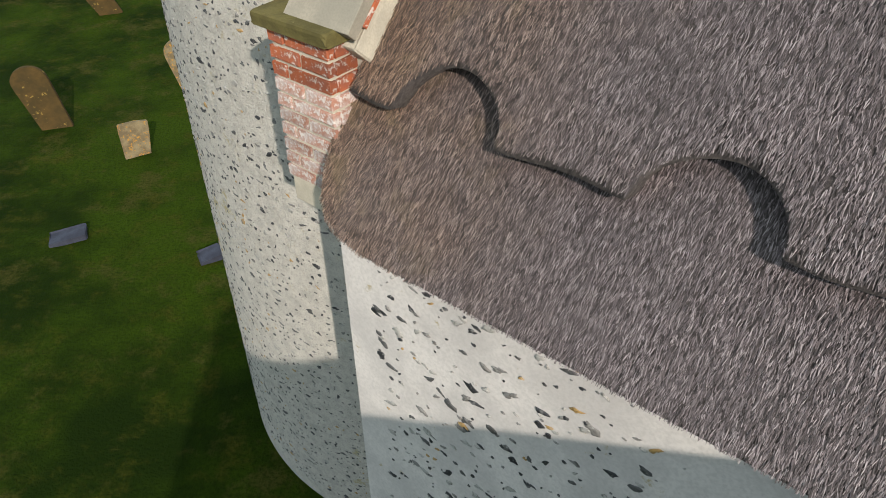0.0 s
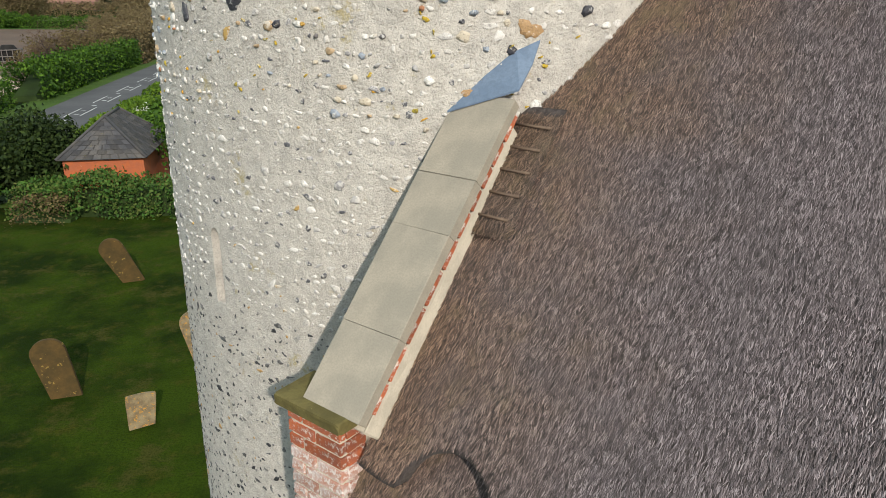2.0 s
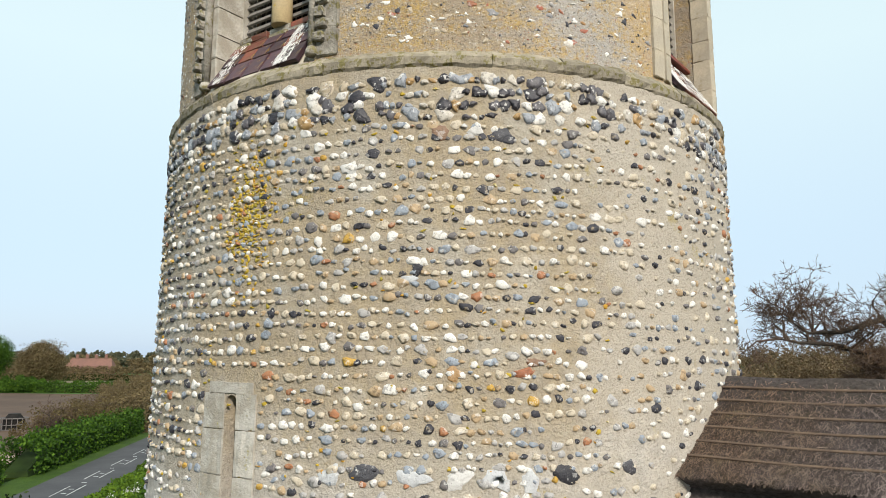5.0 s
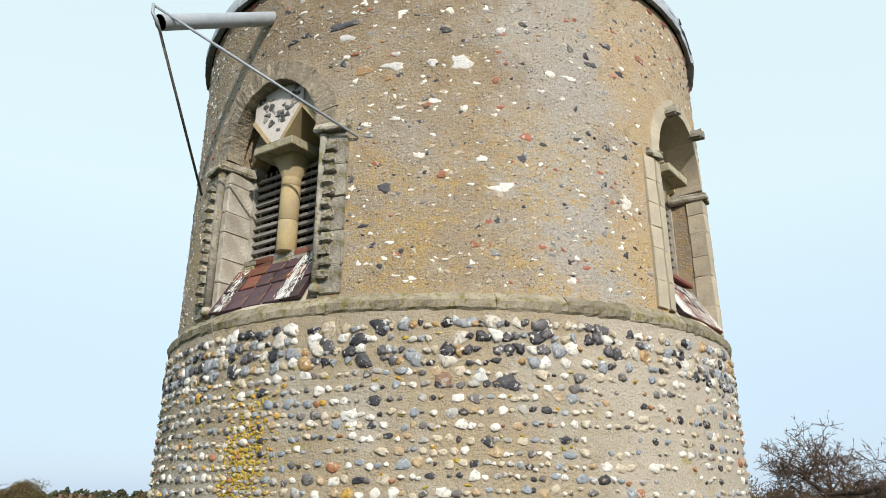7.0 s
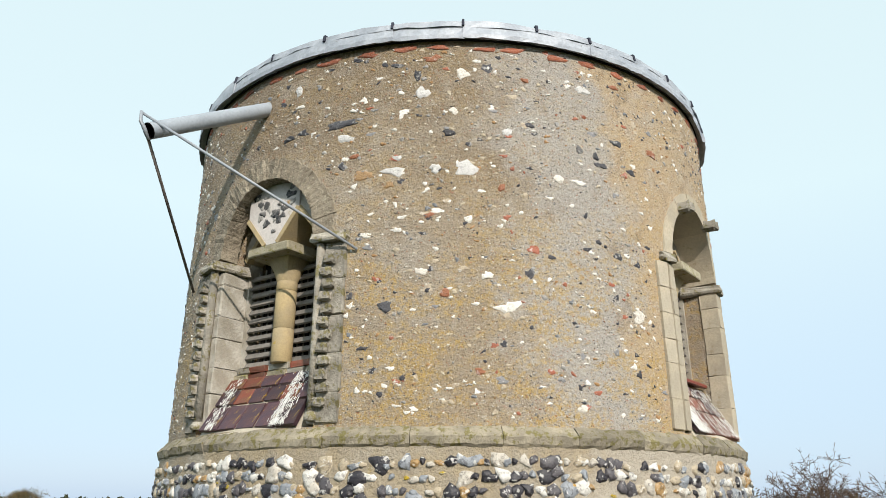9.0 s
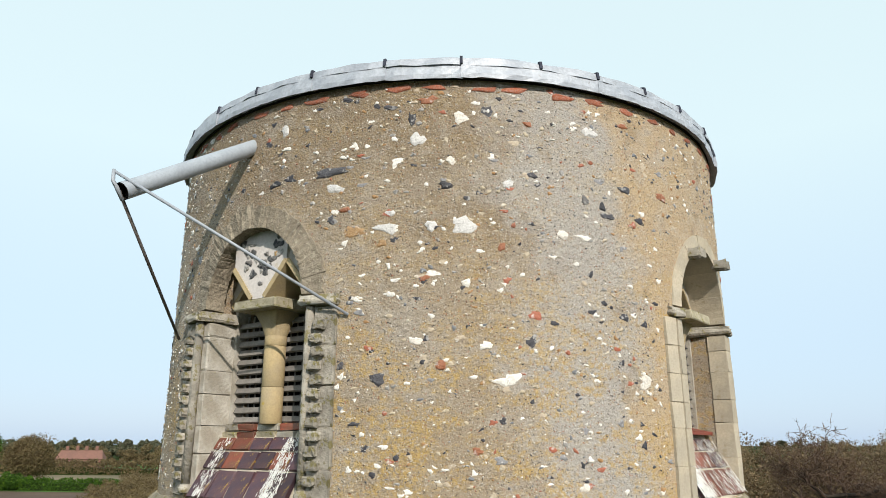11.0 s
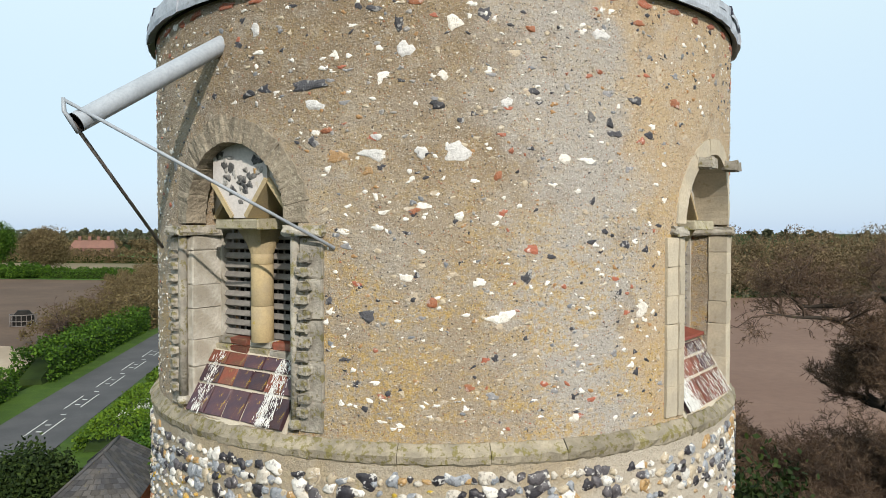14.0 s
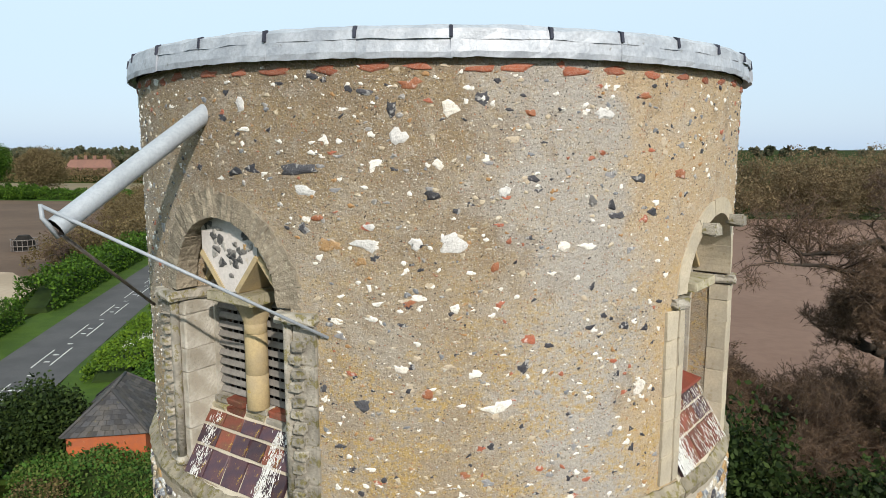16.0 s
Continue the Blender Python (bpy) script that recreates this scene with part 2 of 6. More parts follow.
M_LICHENED = plain("mossy_pale_stone", (0.42, 0.38, 0.28), (0.30, 0.27, 0.19), 9.0, 60.0, bump=0.008, stain=(0.20, 0.18, 0.035), stain_at=0.54, piece=0.15)
M_REDSLAB = plain("smooth_red_tile", (0.27, 0.06, 0.04), (0.21, 0.05, 0.035), 6.0, 60.0, rough=0.45, bump=0.003)
M_SHAFT = plain("honey_limestone", (0.46, 0.36, 0.20), (0.38, 0.31, 0.20), 5.0, 60.0, bump=0.003, stain=(0.42, 0.30, 0.05), stain_at=0.62)
M_COPING = plain("coping_stone", (0.33, 0.29, 0.23), (0.26, 0.235, 0.19), 4.0, 80.0, bump=0.003, piece=0.07)
M_CAP = plain("mossy_cap_stone", (0.15, 0.125, 0.045), (0.095, 0.08, 0.03), 8.0, 70.0, bump=0.006, stain=(0.36, 0.32, 0.16), stain_at=0.66)
M_BRICK = plain("red_brick", (0.38, 0.105, 0.045), (0.28, 0.095, 0.06), 14.0, 90.0, bump=0.006, stain=(0.54, 0.48, 0.43), stain_at=0.53, piece=0.3)
M_LIMEBRICK = plain("limewashed_brick", (0.46, 0.36, 0.33), (0.40, 0.18, 0.12), 16.0, 90.0, bump=0.004, stain=(0.60, 0.57, 0.54), stain_at=0.49, piece=0.2)
M_MORTAR = plain("lime_mortar", (0.56, 0.50, 0.40), (0.46, 0.41, 0.33), 6.0, 80.0, bump=0.005)
M_LEAD = plain("lead_sheet", (0.33, 0.36, 0.41), (0.44, 0.47, 0.52), 7.0, 40.0, rough=0.5, metal=0.15, bump=0.006, stain=(0.20, 0.20, 0.19), stain_at=0.62)
M_BLUELEAD = plain("new_lead_flashing", (0.17, 0.225, 0.31), (0.14, 0.19, 0.27), 7.0, 40.0, rough=0.5, metal=0.3, bump=0.003)
M_PIPE = plain("grey_painted_pipe", (0.35, 0.385, 0.43), (0.28, 0.31, 0.35), 3.0, 50.0, rough=0.5, bump=0.001)
M_IRON = plain("weathered_iron", (0.22, 0.20, 0.19), (0.12, 0.10, 0.09), 20.0, 90.0, rough=0.6, metal=0.4, bump=0.001)
# near-black: shade put into colour in belfry and pipe; plain black elsewhere
M_DARK = plain("near_black", (0.012, 0.011, 0.010), (0.02, 0.018, 0.016), 4.0, 30.0)
M_OAK = plain("grey_weathered_oak", (0.25, 0.235, 0.215), (0.17, 0.158, 0.145), 9.0, 80.0, bump=0.003, piece=0.15)
M_TILE = plain("glazed_dark_tile", (0.055, 0.031, 0.045), (0.090, 0.042, 0.046), 9.0, 60.0, rough=0.45, bump=0.003, stain=(0.44, 0.28, 0.03), stain_at=0.60, piece=0.45)
M_REDTILE = plain("red_clay_tile", (0.22, 0.06, 0.035), (0.16, 0.07, 0.045), 9.0, 60.0, rough=0.6, bump=0.003, stain=(0.34, 0.24, 0.06), stain_at=0.60, piece=0.3)
M_THATCH = thatch("reed_thatch", (0.030, 0.024, 0.022), (0.085, 0.070, 0.066), (0.040, 0.030, 0.018))
M_REED = reeds("reed_ends", [(0.0, (0.025, 0.019, 0.018)), (0.45, (0.105, 0.083, 0.084)), (0.8, (0.23, 0.185, 0.19)), (1.0, (0.46, 0.39, 0.395))], (1.12, 0.88, 0.60))
M_SEDGE = reeds("sedge_straw", [(0.0, (0.022, 0.016, 0.014)), (0.5, (0.085, 0.064, 0.057)), (1.0, (0.30, 0.235, 0.21))], (0.95, 0.8, 0.6))
M_ROD = plain("hazel_rod", (0.17, 0.12, 0.085), (0.12, 0.085, 0.065), 8.0, 60.0, bump=0.002)
FLINTS = [(0.0, (0.66, 0.64, 0.60)), (0.22, (0.50, 0.435, 0.335)), (0.42, (0.36, 0.35, 0.34)), (0.54, (0.25, 0.285, 0.33)), (0.68, (0.40, 0.29, 0.17)), (0.78, (0.14, 0.13, 0.13)), (0.86, (0.03, 0.03, 0.04)), (0.955, (0.34, 0.15, 0.07)), (0.985, (0.46, 0.28, 0.05))]
M_COBBLE = by_island("flint_cobbles", FLINTS, tint=(0.36, 0.30, 0.21), tint_at=0.64)
M_COBBLE1 = by_island("flint_cobble", FLINTS, whole=True, tint=(0.36, 0.30, 0.21), tint_at=0.64)
M_KNAPPED = by_island("knapped_flints", [(0.0, (0.03, 0.028, 0.036)), (0.20, (0.09, 0.083, 0.092)), (0.36, (0.64, 0.62, 0.58)), (0.54, (0.44, 0.37, 0.27)), (0.68, (0.26, 0.28, 0.31)), (0.84, (0.38, 0.24, 0.10)), (0.92, (0.50, 0.46, 0.40))], rough=0.4, mottled=0.7, rind=0.6)
M_WASHED = by_island("limewashed_flints", [(0.0, (0.64, 0.61, 0.57)), (0.35, (0.53, 0.50, 0.46)), (0.58, (0.42, 0.40, 0.38)), (0.74, (0.29, 0.28, 0.28)), (0.86, (0.09, 0.09, 0.10)), (0.975, (0.42, 0.27, 0.08))], rough=0.8, tint=(0.56, 0.53, 0.49), tint_at=0.55)
M_FLECK = by_island("flint_flecks", [(0.0, (0.36, 0.345, 0.32)), (0.22, (0.19, 0.18, 0.17)), (0.45, (0.08, 0.078, 0.078)), (0.66, (0.03, 0.03, 0.034)), (0.93, (0.38, 0.24, 0.09))], rough=0.5, rind=0.15)
M_SCATTER = by_island("scattered_flints", [(0.0, (0.74, 0.715, 0.67)), (0.25, (0.46, 0.385, 0.28)), (0.52, (0.27, 0.26, 0.25)), (0.64, (0.17, 0.18, 0.20)), (0.74, (0.035, 0.035, 0.045)), (0.87, (0.36, 0.20, 0.08)), (0.94, (0.33, 0.11, 0.06)), (0.97, (0.80, 0.78, 0.74))], rough=0.55, mottled=0.3)
M_SCATTER1 = by_island("scattered_flint", [(0.0, (0.74, 0.715, 0.67)), (0.26, (0.46, 0.38, 0.28)), (0.44, (0.24, 0.24, 0.25)), (0.58, (0.035, 0.035, 0.045)), (0.84, (0.36, 0.11, 0.06))], rough=0.55, whole=True, mottled=0.35)
M_GRASS = slope_grass()
M_ROAD = plain("asphalt", (0.088, 0.086, 0.090), (0.068, 0.067, 0.071), 0.3, 12.0, bump=0.004)
M_PAINT = plain("white_road_paint", (0.62, 0.62, 0.60), (0.45, 0.45, 0.44), 2.0, 14.0)
M_SOIL = plain("bare_soil", (0.12, 0.078, 0.054), (0.09, 0.058, 0.041), 0.06, 1.2, bump=0.05)
M_PLOUGH = plain("ploughed_soil", (0.20, 0.125, 0.095), (0.165, 0.10, 0.075), 0.05, 0.9, bump=0.05)
M_SAND = plain("trodden_sandy_ground", (0.40, 0.32, 0.24), (0.30, 0.235, 0.17), 0.12, 2.0, bump=0.03)
M_FIELD = plain("spring_field_grass", (0.05, 0.13, 0.018), (0.065, 0.15, 0.022), 0.05, 2.0)
M_TAN = plain("dry_pasture", (0.20, 0.15, 0.09), (0.15, 0.125, 0.075), 0.05, 1.0)
M_LAWN = plain("bright_verge_grass", (0.050, 0.092, 0.008), (0.032, 0.066, 0.006), 0.5, 9.0, bump=0.03)
M_BARK = plain("oak_bark", (0.050, 0.040, 0.032), (0.033, 0.028, 0.023), 2.5, 30.0, bump=0.02, stain=(0.085, 0.085, 0.04), stain_at=0.62)
M_TWIG = plain("bare_twigs", (0.105, 0.072, 0.054), (0.074, 0.050, 0.040), 0.7, 30.0)
M_BUDS = leafy("brown_budding_twigs", [(0.085, 0.054, 0.037), (0.13, 0.084, 0.054), (0.175, 0.115, 0.068)])
M_HEDGE = leafy("hedge_leaves", [(0.016, 0.042, 0.004), (0.038, 0.088, 0.008), (0.075, 0.145, 0.012)])
M_BRIGHT = leafy("young_hedge_leaves", [(0.036, 0.075, 0.006), (0.066, 0.125, 0.009), (0.11, 0.18, 0.013)])
M_EVER = leafy("dark_evergreen_leaves", [(0.008, 0.017, 0.004), (0.019, 0.035, 0.007), (0.038, 0.060, 0.012)])
M_IVY = leafy("ivy_leaves", [(0.025, 0.065, 0.012), (0.055, 0.12, 0.018), (0.10, 0.11, 0.03)])
M_BROWN = leafy("budding_brown_twigs", [(0.06, 0.042, 0.022), (0.11, 0.08, 0.035), (0.15, 0.125, 0.05)])
M_OLIVE = leafy("budding_olive_wood", [(0.085, 0.062, 0.032), (0.125, 0.093, 0.045), (0.16, 0.128, 0.060)])
M_WOOD = leafy("brown_budding_wood", [(0.10, 0.070, 0.040), (0.155, 0.112, 0.062), (0.20, 0.155, 0.085)])
M_FAR = leafy("distant_wood", [(0.05, 0.06, 0.035), (0.08, 0.085, 0.05), (0.11, 0.10, 0.065)])
M_SLATE = plain("old_slate", (0.055, 0.055, 0.060), (0.085, 0.078, 0.072), 1.5, 20.0, rough=0.9, bump=0.01, stain=(0.13, 0.12, 0.05), stain_at=0.62, piece=0.3)
M_HUTBRICK = plain("orange_brick", (0.40, 0.11, 0.04), (0.32, 0.10, 0.05), 3.0, 30.0, bump=0.01, stain=(0.45, 0.36, 0.26), stain_at=0.66)
M_GRAVE = plain("brown_headstone", (0.085, 0.052, 0.016), (0.048, 0.034, 0.012), 3.0, 40.0, bump=0.006, stain=(0.30, 0.20, 0.05), stain_at=0.6)
M_GRAVE2 = plain("lichened_headstone", (0.24, 0.19, 0.11), (0.14, 0.105, 0.06), 6.0, 40.0, bump=0.006, stain=(0.50, 0.24, 0.03), stain_at=0.55)
M_LEDGER = plain("grey_ledger_slate", (0.055, 0.060, 0.085), (0.035, 0.038, 0.055), 4.0, 40.0)
M_LIME = plain("bird_lime", (0.72, 0.72, 0.70), (0.55, 0.55, 0.53), 20.0, 90.0)
M_LICHEN = by_island("yellow_lichen", [(0.0, (0.42, 0.30, 0.03)), (0.5, (0.34, 0.27, 0.04)), (0.8, (0.48, 0.27, 0.03))], rough=0.9)
M_FARBRICK = plain("far_dull_brick", (0.22, 0.115, 0.09), (0.18, 0.10, 0.08), 0.4, 6.0)
M_GLASS = plain("dark_leaded_glass", (0.010, 0.010, 0.012), (0.016, 0.016, 0.018), 9.0, 40.0, rough=0.2)

# ---- mesh helpers ----


def raw_mesh(name, verts, faces, mat, smooth=False):
    """A mesh from numpy arrays; all faces have the same number of corners."""
    verts, faces = np.asarray(verts, np.float32), np.asarray(faces, np.int32)
    me = bpy.data.meshes.new(name)
    k = faces.shape[1]
    me.vertices.add(len(verts))
    me.vertices.foreach_set("co", verts.ravel())
    me.loops.add(faces.size)
    me.loops.foreach_set("vertex_index", faces.ravel())
    me.polygons.add(len(faces))
    me.polygons.foreach_set("loop_start", np.arange(0, faces.size, k, dtype=np.int32))
    if smooth:
        me.polygons.foreach_set("use_smooth", np.ones(len(faces), bool))
    me.update(calc_edges=True)
    me.validate()
    me.materials.append(mat)
    return me


def list_mesh(name, verts, faces, mat, smooth=False, weld=False):
    me = bpy.data.meshes.new(name)
    me.from_pydata(verts, [], faces)
    if weld:
        bm = bmesh.new()
        bm.from_mesh(me)
        bmesh.ops.remove_doubles(bm, verts=bm.verts, dist=0.0005)
        bm.to_mesh(me)
        bm.free()
    me.materials.append(mat)
    if smooth:
        me.polygons.foreach_set("use_smooth", np.ones(len(me.polygons), bool))
    me.update()
    return me


def part(name, mesh, parent=None, label="", m=None):
    ob = new(name, mesh)
    if parent:
        ob.parent = parent
    if m is not None:
        ob.matrix_basis = m
    return tagged(ob, label)


def box_mesh(name, size, mat, bevel=0.01, rough=0.0, seed=0):
    """A box with eased edges, standing on its middle; rough: how uneven its corners are."""
    bm = bmesh.new()
    bmesh.ops.create_cube(bm, size=1.0)
    for v in bm.verts:
        v.co = Vector((v.co.x * size[0], v.co.y * size[1], v.co.z * size[2]))
    if bevel:
        bmesh.ops.bevel(bm, geom=bm.edges[:], offset=bevel, segments=2, affect="EDGES", profile=0.6)
    if rough:
        r = random.Random(seed)
        for v in bm.verts:
            v.co += Vector((r.uniform(-rough, rough), r.uniform(-rough, rough), r.uniform(-rough, rough)))
    me = bpy.data.meshes.new(name)
    bm.to_mesh(me)
    bm.free()
    me.materials.append(mat)
    return me


def tube(points, radii, sides=8, caps=True):
    """Verts and faces of a round bar through points."""
    pts = [Vector(p) for p in points]
    verts, faces = [], []
    for i, p in enumerate(pts):
        t = (pts[min(i + 1, len(pts) - 1)] - pts[max(i - 1, 0)]).normalized()
        side = t.cross(Vector((0, 0, 1)) if abs(t.z) < 0.9 else Vector((1, 0, 0))).normalized()
        up = side.cross(t)
        for k in range(sides):
            a = 2 * math.pi * k / sides
            verts.append(tuple(p + (side * math.cos(a) + up * math.sin(a)) * radii[i]))
    for i in range(len(pts) - 1):
        for k in range(sides):
            a, b = i * sides + k, i * sides + (k + 1) % sides
            faces.append((a, b, b + sides, a + sides))
    if caps:
        faces.append(tuple(range(sides))[::-1])
        faces.append(tuple(range((len(pts) - 1) * sides, len(pts) * sides)))
    return verts, faces


def sweep_ring(profile, a0, a1, steps, wobble=0.0, seed=0):
    """A stone swept round the tower: profile of (radius, height), from a0 to a1 degrees, closed at its ends."""
    r = random.Random(seed)
    verts, faces, n = [], [], len(profile)
    for i in range(steps + 1):
        a = a0 + (a1 - a0) * i / steps
        for rad, z in profile:
            verts.append(tw(a, rad + r.uniform(-wobble, wobble), z + r.uniform(-wobble, wobble)))
    for i in range(steps):
        for k in range(n):
            p, q = i * n + k, i * n + (k + 1) % n
            faces.append((p, p + n, q + n, q))
    faces.append(tuple(range(n)))
    faces.append(tuple(range(steps * n, (steps + 1) * n))[::-1])
    return verts, faces


def ring_wall(z0, z1, radius, thick, openings, step=1.5):
    """A round wall with openings that go through it. Each opening: a0, a1, foot, head (a function of a), degrees and metres."""
    cuts = set(np.arange(-180, 180.01, step).round(3).tolist())
    for a0, a1, foot, head in openings:
        cuts = {c for c in cuts if not a0 - 0.3 < c < a1 + 0.3}
        cuts |= set(np.linspace(a0, a1, 25).round(3).tolist())
    cuts = sorted(cuts)
    verts, faces = [], []

    def quad(*p):
        i = len(verts)
        verts.extend(p)
        faces.append((i, i + 1, i + 2, i + 3))

    def out(a, z):
        return tw(a, radius(z), z)

    def inn(a, z):
        return tw(a, radius(z) - thick, z)

    for a, b in zip(cuts, cuts[1:]):
        hole = next((o for o in openings if o[0] - 0.01 <= a and b <= o[1] + 0.01), None)
        spans = [(z0, z0, z1, z1)] if not hole else [(z0, z0, hole[2], hole[2]), (hole[3](a), hole[3](b), z1, z1)]
        for la, lb, ha, hb in spans:
            quad(out(a, la), out(b, lb), out(b, hb), out(a, ha))
            quad(inn(b, lb), inn(a, la), inn(a, ha), inn(b, hb))
        if hole:
            quad(out(a, hole[2]), inn(a, hole[2]), inn(b, hole[2]), out(b, hole[2]))
            quad(out(b, hole[3](b)), inn(b, hole[3](b)), inn(a, hole[3](a)), out(a, hole[3](a)))
        quad(out(a, z1), out(b, z1), inn(b, z1), inn(a, z1))
    for a0, a1, foot, head in openings:
        quad(out(a0, foot), out(a0, head(a0)), inn(a0, head(a0)), inn(a0, foot))
        quad(out(a1, foot), inn(a1, foot), inn(a1, head(a1)), out(a1, head(a1)))
    return verts, faces


def domes(places, normals, ups, widths, heights, proud, seed, k=9, rugged=0.3):
    """Many stones at once, set into a surface: broken outlines, steep sides and a rough, canted face. rugged: how broken they are."""
    r = np.random.default_rng(seed)
    n = len(places)
    side = np.cross(ups, normals)
    rings = [(0.0, 1.0), (0.58, 0.93), (0.90, 0.58), (1.04, -0.30)]
    ang = np.linspace(0, 2 * np.pi, k, endpoint=False)[None, :] + r.uniform(0, 6.28, (n, 1)) + r.uniform(-0.25, 0.25, (n, k))
    wave = sum(a * np.cos(m * ang + r.uniform(0, 6.28, (n, 1))) * r.uniform(0.3, 1.0, (n, 1)) for m, a in ((2, 0.9), (3, 0.8), (5, 0.5)))
    wob = np.clip(1 + rugged * wave + r.uniform(-0.6, 0.6, (n, k)) * rugged, 0.32, 1.6)
    turn = r.normal(0, 0.35, (n, 1)) * min(1.0, rugged * 3)
    out = [places + normals * proud[:, None]]
    for rad, h in rings[1:]:
        jit = 1 + r.uniform(-0.14, 0.14, (n, k))
        x0 = rad * np.cos(ang) * wob * jit * widths[:, None] / 2
        y0 = rad * np.sin(ang) * wob * jit * heights[:, None] / 2
        x, y = x0 * np.cos(turn) - y0 * np.sin(turn), x0 * np.sin(turn) + y0 * np.cos(turn)
        zz = proud[:, None] * (h + r.uniform(-0.30, 0.26, (n, k)))
        out.append(places[:, None] + side[:, None] * x[..., None] + ups[:, None] * y[..., None] + normals[:, None] * zz[..., None])
    tilt_x, tilt_y = r.uniform(-0.4, 0.4, (n, 1)), r.uniform(-0.4, 0.4, (n, 1))
    out[0] = out[0] + (side * tilt_x * widths[:, None] + ups * tilt_y * heights[:, None]) * 0.5
    verts = np.concatenate([out[0][:, None], out[1], out[2], out[3]], 1)
    m = 1 + 3 * k
    f = []
    for i in range(k):
        j = (i + 1) % k
        f.append((0, 1 + i, 1 + j))
        for q in (1, 1 + k):
            f.append((q + i, q + k + i, q + k + j))
            f.append((q + i, q + k + j, q + j))
    f = np.array(f)
    faces = (f[None] + (np.arange(n) * m)[:, None, None]).reshape(-1, 3)
    return verts, faces, m


def stones(name, places, normals, ups, widths, heights, proud, seed, mat, parent, label, k=9, smooth=True, rugged=0.3):
    v, f, m = domes(places, normals, ups, widths, heights, proud, seed, k, rugged)
    return tagged(part(name, raw_mesh(name, v.reshape(-1, 3), f, mat, smooth), parent, label), kind="stuff")


def single_stones(name, places, normals, ups, widths, heights, proud, seed, mat, parent, smooth=True, rugged=0.3):
    """The same stones, each an object of its own on one of a few shared meshes."""
    kinds = 16 if smooth else 30
    one = np.ones(kinds)
    v, f, m = domes(np.zeros((kinds, 3)), np.tile((0, 0, 1.0), (kinds, 1)), np.tile((0, 1.0, 0), (kinds, 1)), one, one, one, seed, 9 if smooth else 12, rugged)
    meshes = [raw_mesh(name, v[i], f[: len(f) // kinds], mat, smooth) for i in range(kinds)]
    for i in range(len(places)):
        n, u = Vector(normals[i]), Vector(ups[i])
        s = u.cross(n)
        m4 = Matrix(((s.x, u.x, n.x, places[i][0]), (s.y, u.y, n.y, places[i][1]), (s.z, u.z, n.z, places[i][2]), (0, 0, 0, 1)))
        part(name, meshes[i % kinds], parent, "", m4 @ Matrix.Diagonal((widths[i], heights[i], proud[i], 1)))


def on_tower(a, z, radius):
    """Places, normals and ups on the tower's face."""
    ar = np.radians(a)
    n = np.stack([np.sin(ar), -np.cos(ar), 0 * ar], 1)
    p = np.stack([PX + radius * np.sin(ar), PY - radius * np.cos(ar), z], 1)
    return p, n, np.tile((0, 0, 1.0), (len(a), 1))

# ---- ground and sky's edge ----


def sheet(name, outline, z, mat, label, category):
    ob = new(name, list_mesh(name, [(x, y, z) for x, y in outline], [tuple(range(len(outline)))], mat))
    return tagged(ob, label, category, kind="structure")


def ground_mesh():
    xs = np.concatenate([[-3500, -1200, -400], np.linspace(-150, 150, 61), [400, 1200, 3500]])
    ys = np.concatenate([[-1500, -300], np.linspace(-60, 260, 65), [500, 1200, 4000]])
    v = np.array([(x, y, 0.0) for y in ys for x in xs])
    near = np.hypot(v[:, 0] - PX, v[:, 1] - PY)
    for i, p in enumerate(v):
        if 8 < near[i] < 24:
            v[i, 2] = 0.12 * noise.noise(Vector(p * 0.25))
    w = len(xs)
    f = [(j * w + i, j * w + i + 1, (j + 1) * w + i + 1, (j + 1) * w + i) for j in range(len(ys) - 1) for i in range(w - 1)]
    return raw_mesh("ground", v, f, M_GRASS, True)


tagged(new("ground", ground_mesh()), "dark green churchyard grass running out to fields", "ground", kind="structure")

ROAD = [(-17.5, -40), (-20.5, 0), (-23.0, 18), (-25.7, 34), (-28.4, 48.5), (-31.2, 65.3), (-34.3, 85), (-39, 115), (-47, 160), (-58, 210)]


def along_road(y):
    return np.interp(y, [p[1] for p in ROAD], [p[0] for p in ROAD])


def strip(name, lo, hi, left, right, z, mat, step=4.0, wob=0.0):
    """A band that follows the road, between two distances from its middle line."""
    ys = np.arange(lo, hi + 0.01, step)
    v, f = [], []
    for i, y in enumerate(ys):
        x = along_road(y)
        w = wob * noise.noise(Vector((0.3 * y, left, 0)))
        v += [(x + left + w, y, z), (x + right + w, y, z)]
        if i:
            f.append((2 * i - 2, 2 * i - 1, 2 * i + 1, 2 * i))
    return list_mesh(name, v, f, mat)


road = tagged(new("road", strip("road", -40, 210, -2.95, 2.95, 0.05, M_ROAD)), "grey asphalt country road with white centre markings", "road", kind="structure")
tagged(new("verge", strip("verge", 20, 200, -6.2, -2.9, 0.03, M_LAWN, wob=0.5)), "bright green grass verge beside the road", "verge", kind="structure")
tagged(new("verge", strip("verge", 30, 200, 2.9, 7.5, 0.03, M_LAWN, wob=0.8)), "bright green grass verge beside the road", "verge", kind="structure")
for y in np.arange(24, 130, 7.6):
    for off, lift in ((-0.15, 0.0), (0.95, 0.6)):
        part("centre_line", strip("centre_line", y + lift, y + lift + 4.4, off, off + 0.10, 0.062, M_PAINT, 1.1), road, "white painted line")
    for q in (1.3, 3.0, 5.9):
        part("cross_mark", strip("cross_mark", y + q, y + q + 0.22, 0.28, 0.68, 0.062, M_PAINT, 0.22), road, "worn white mark")
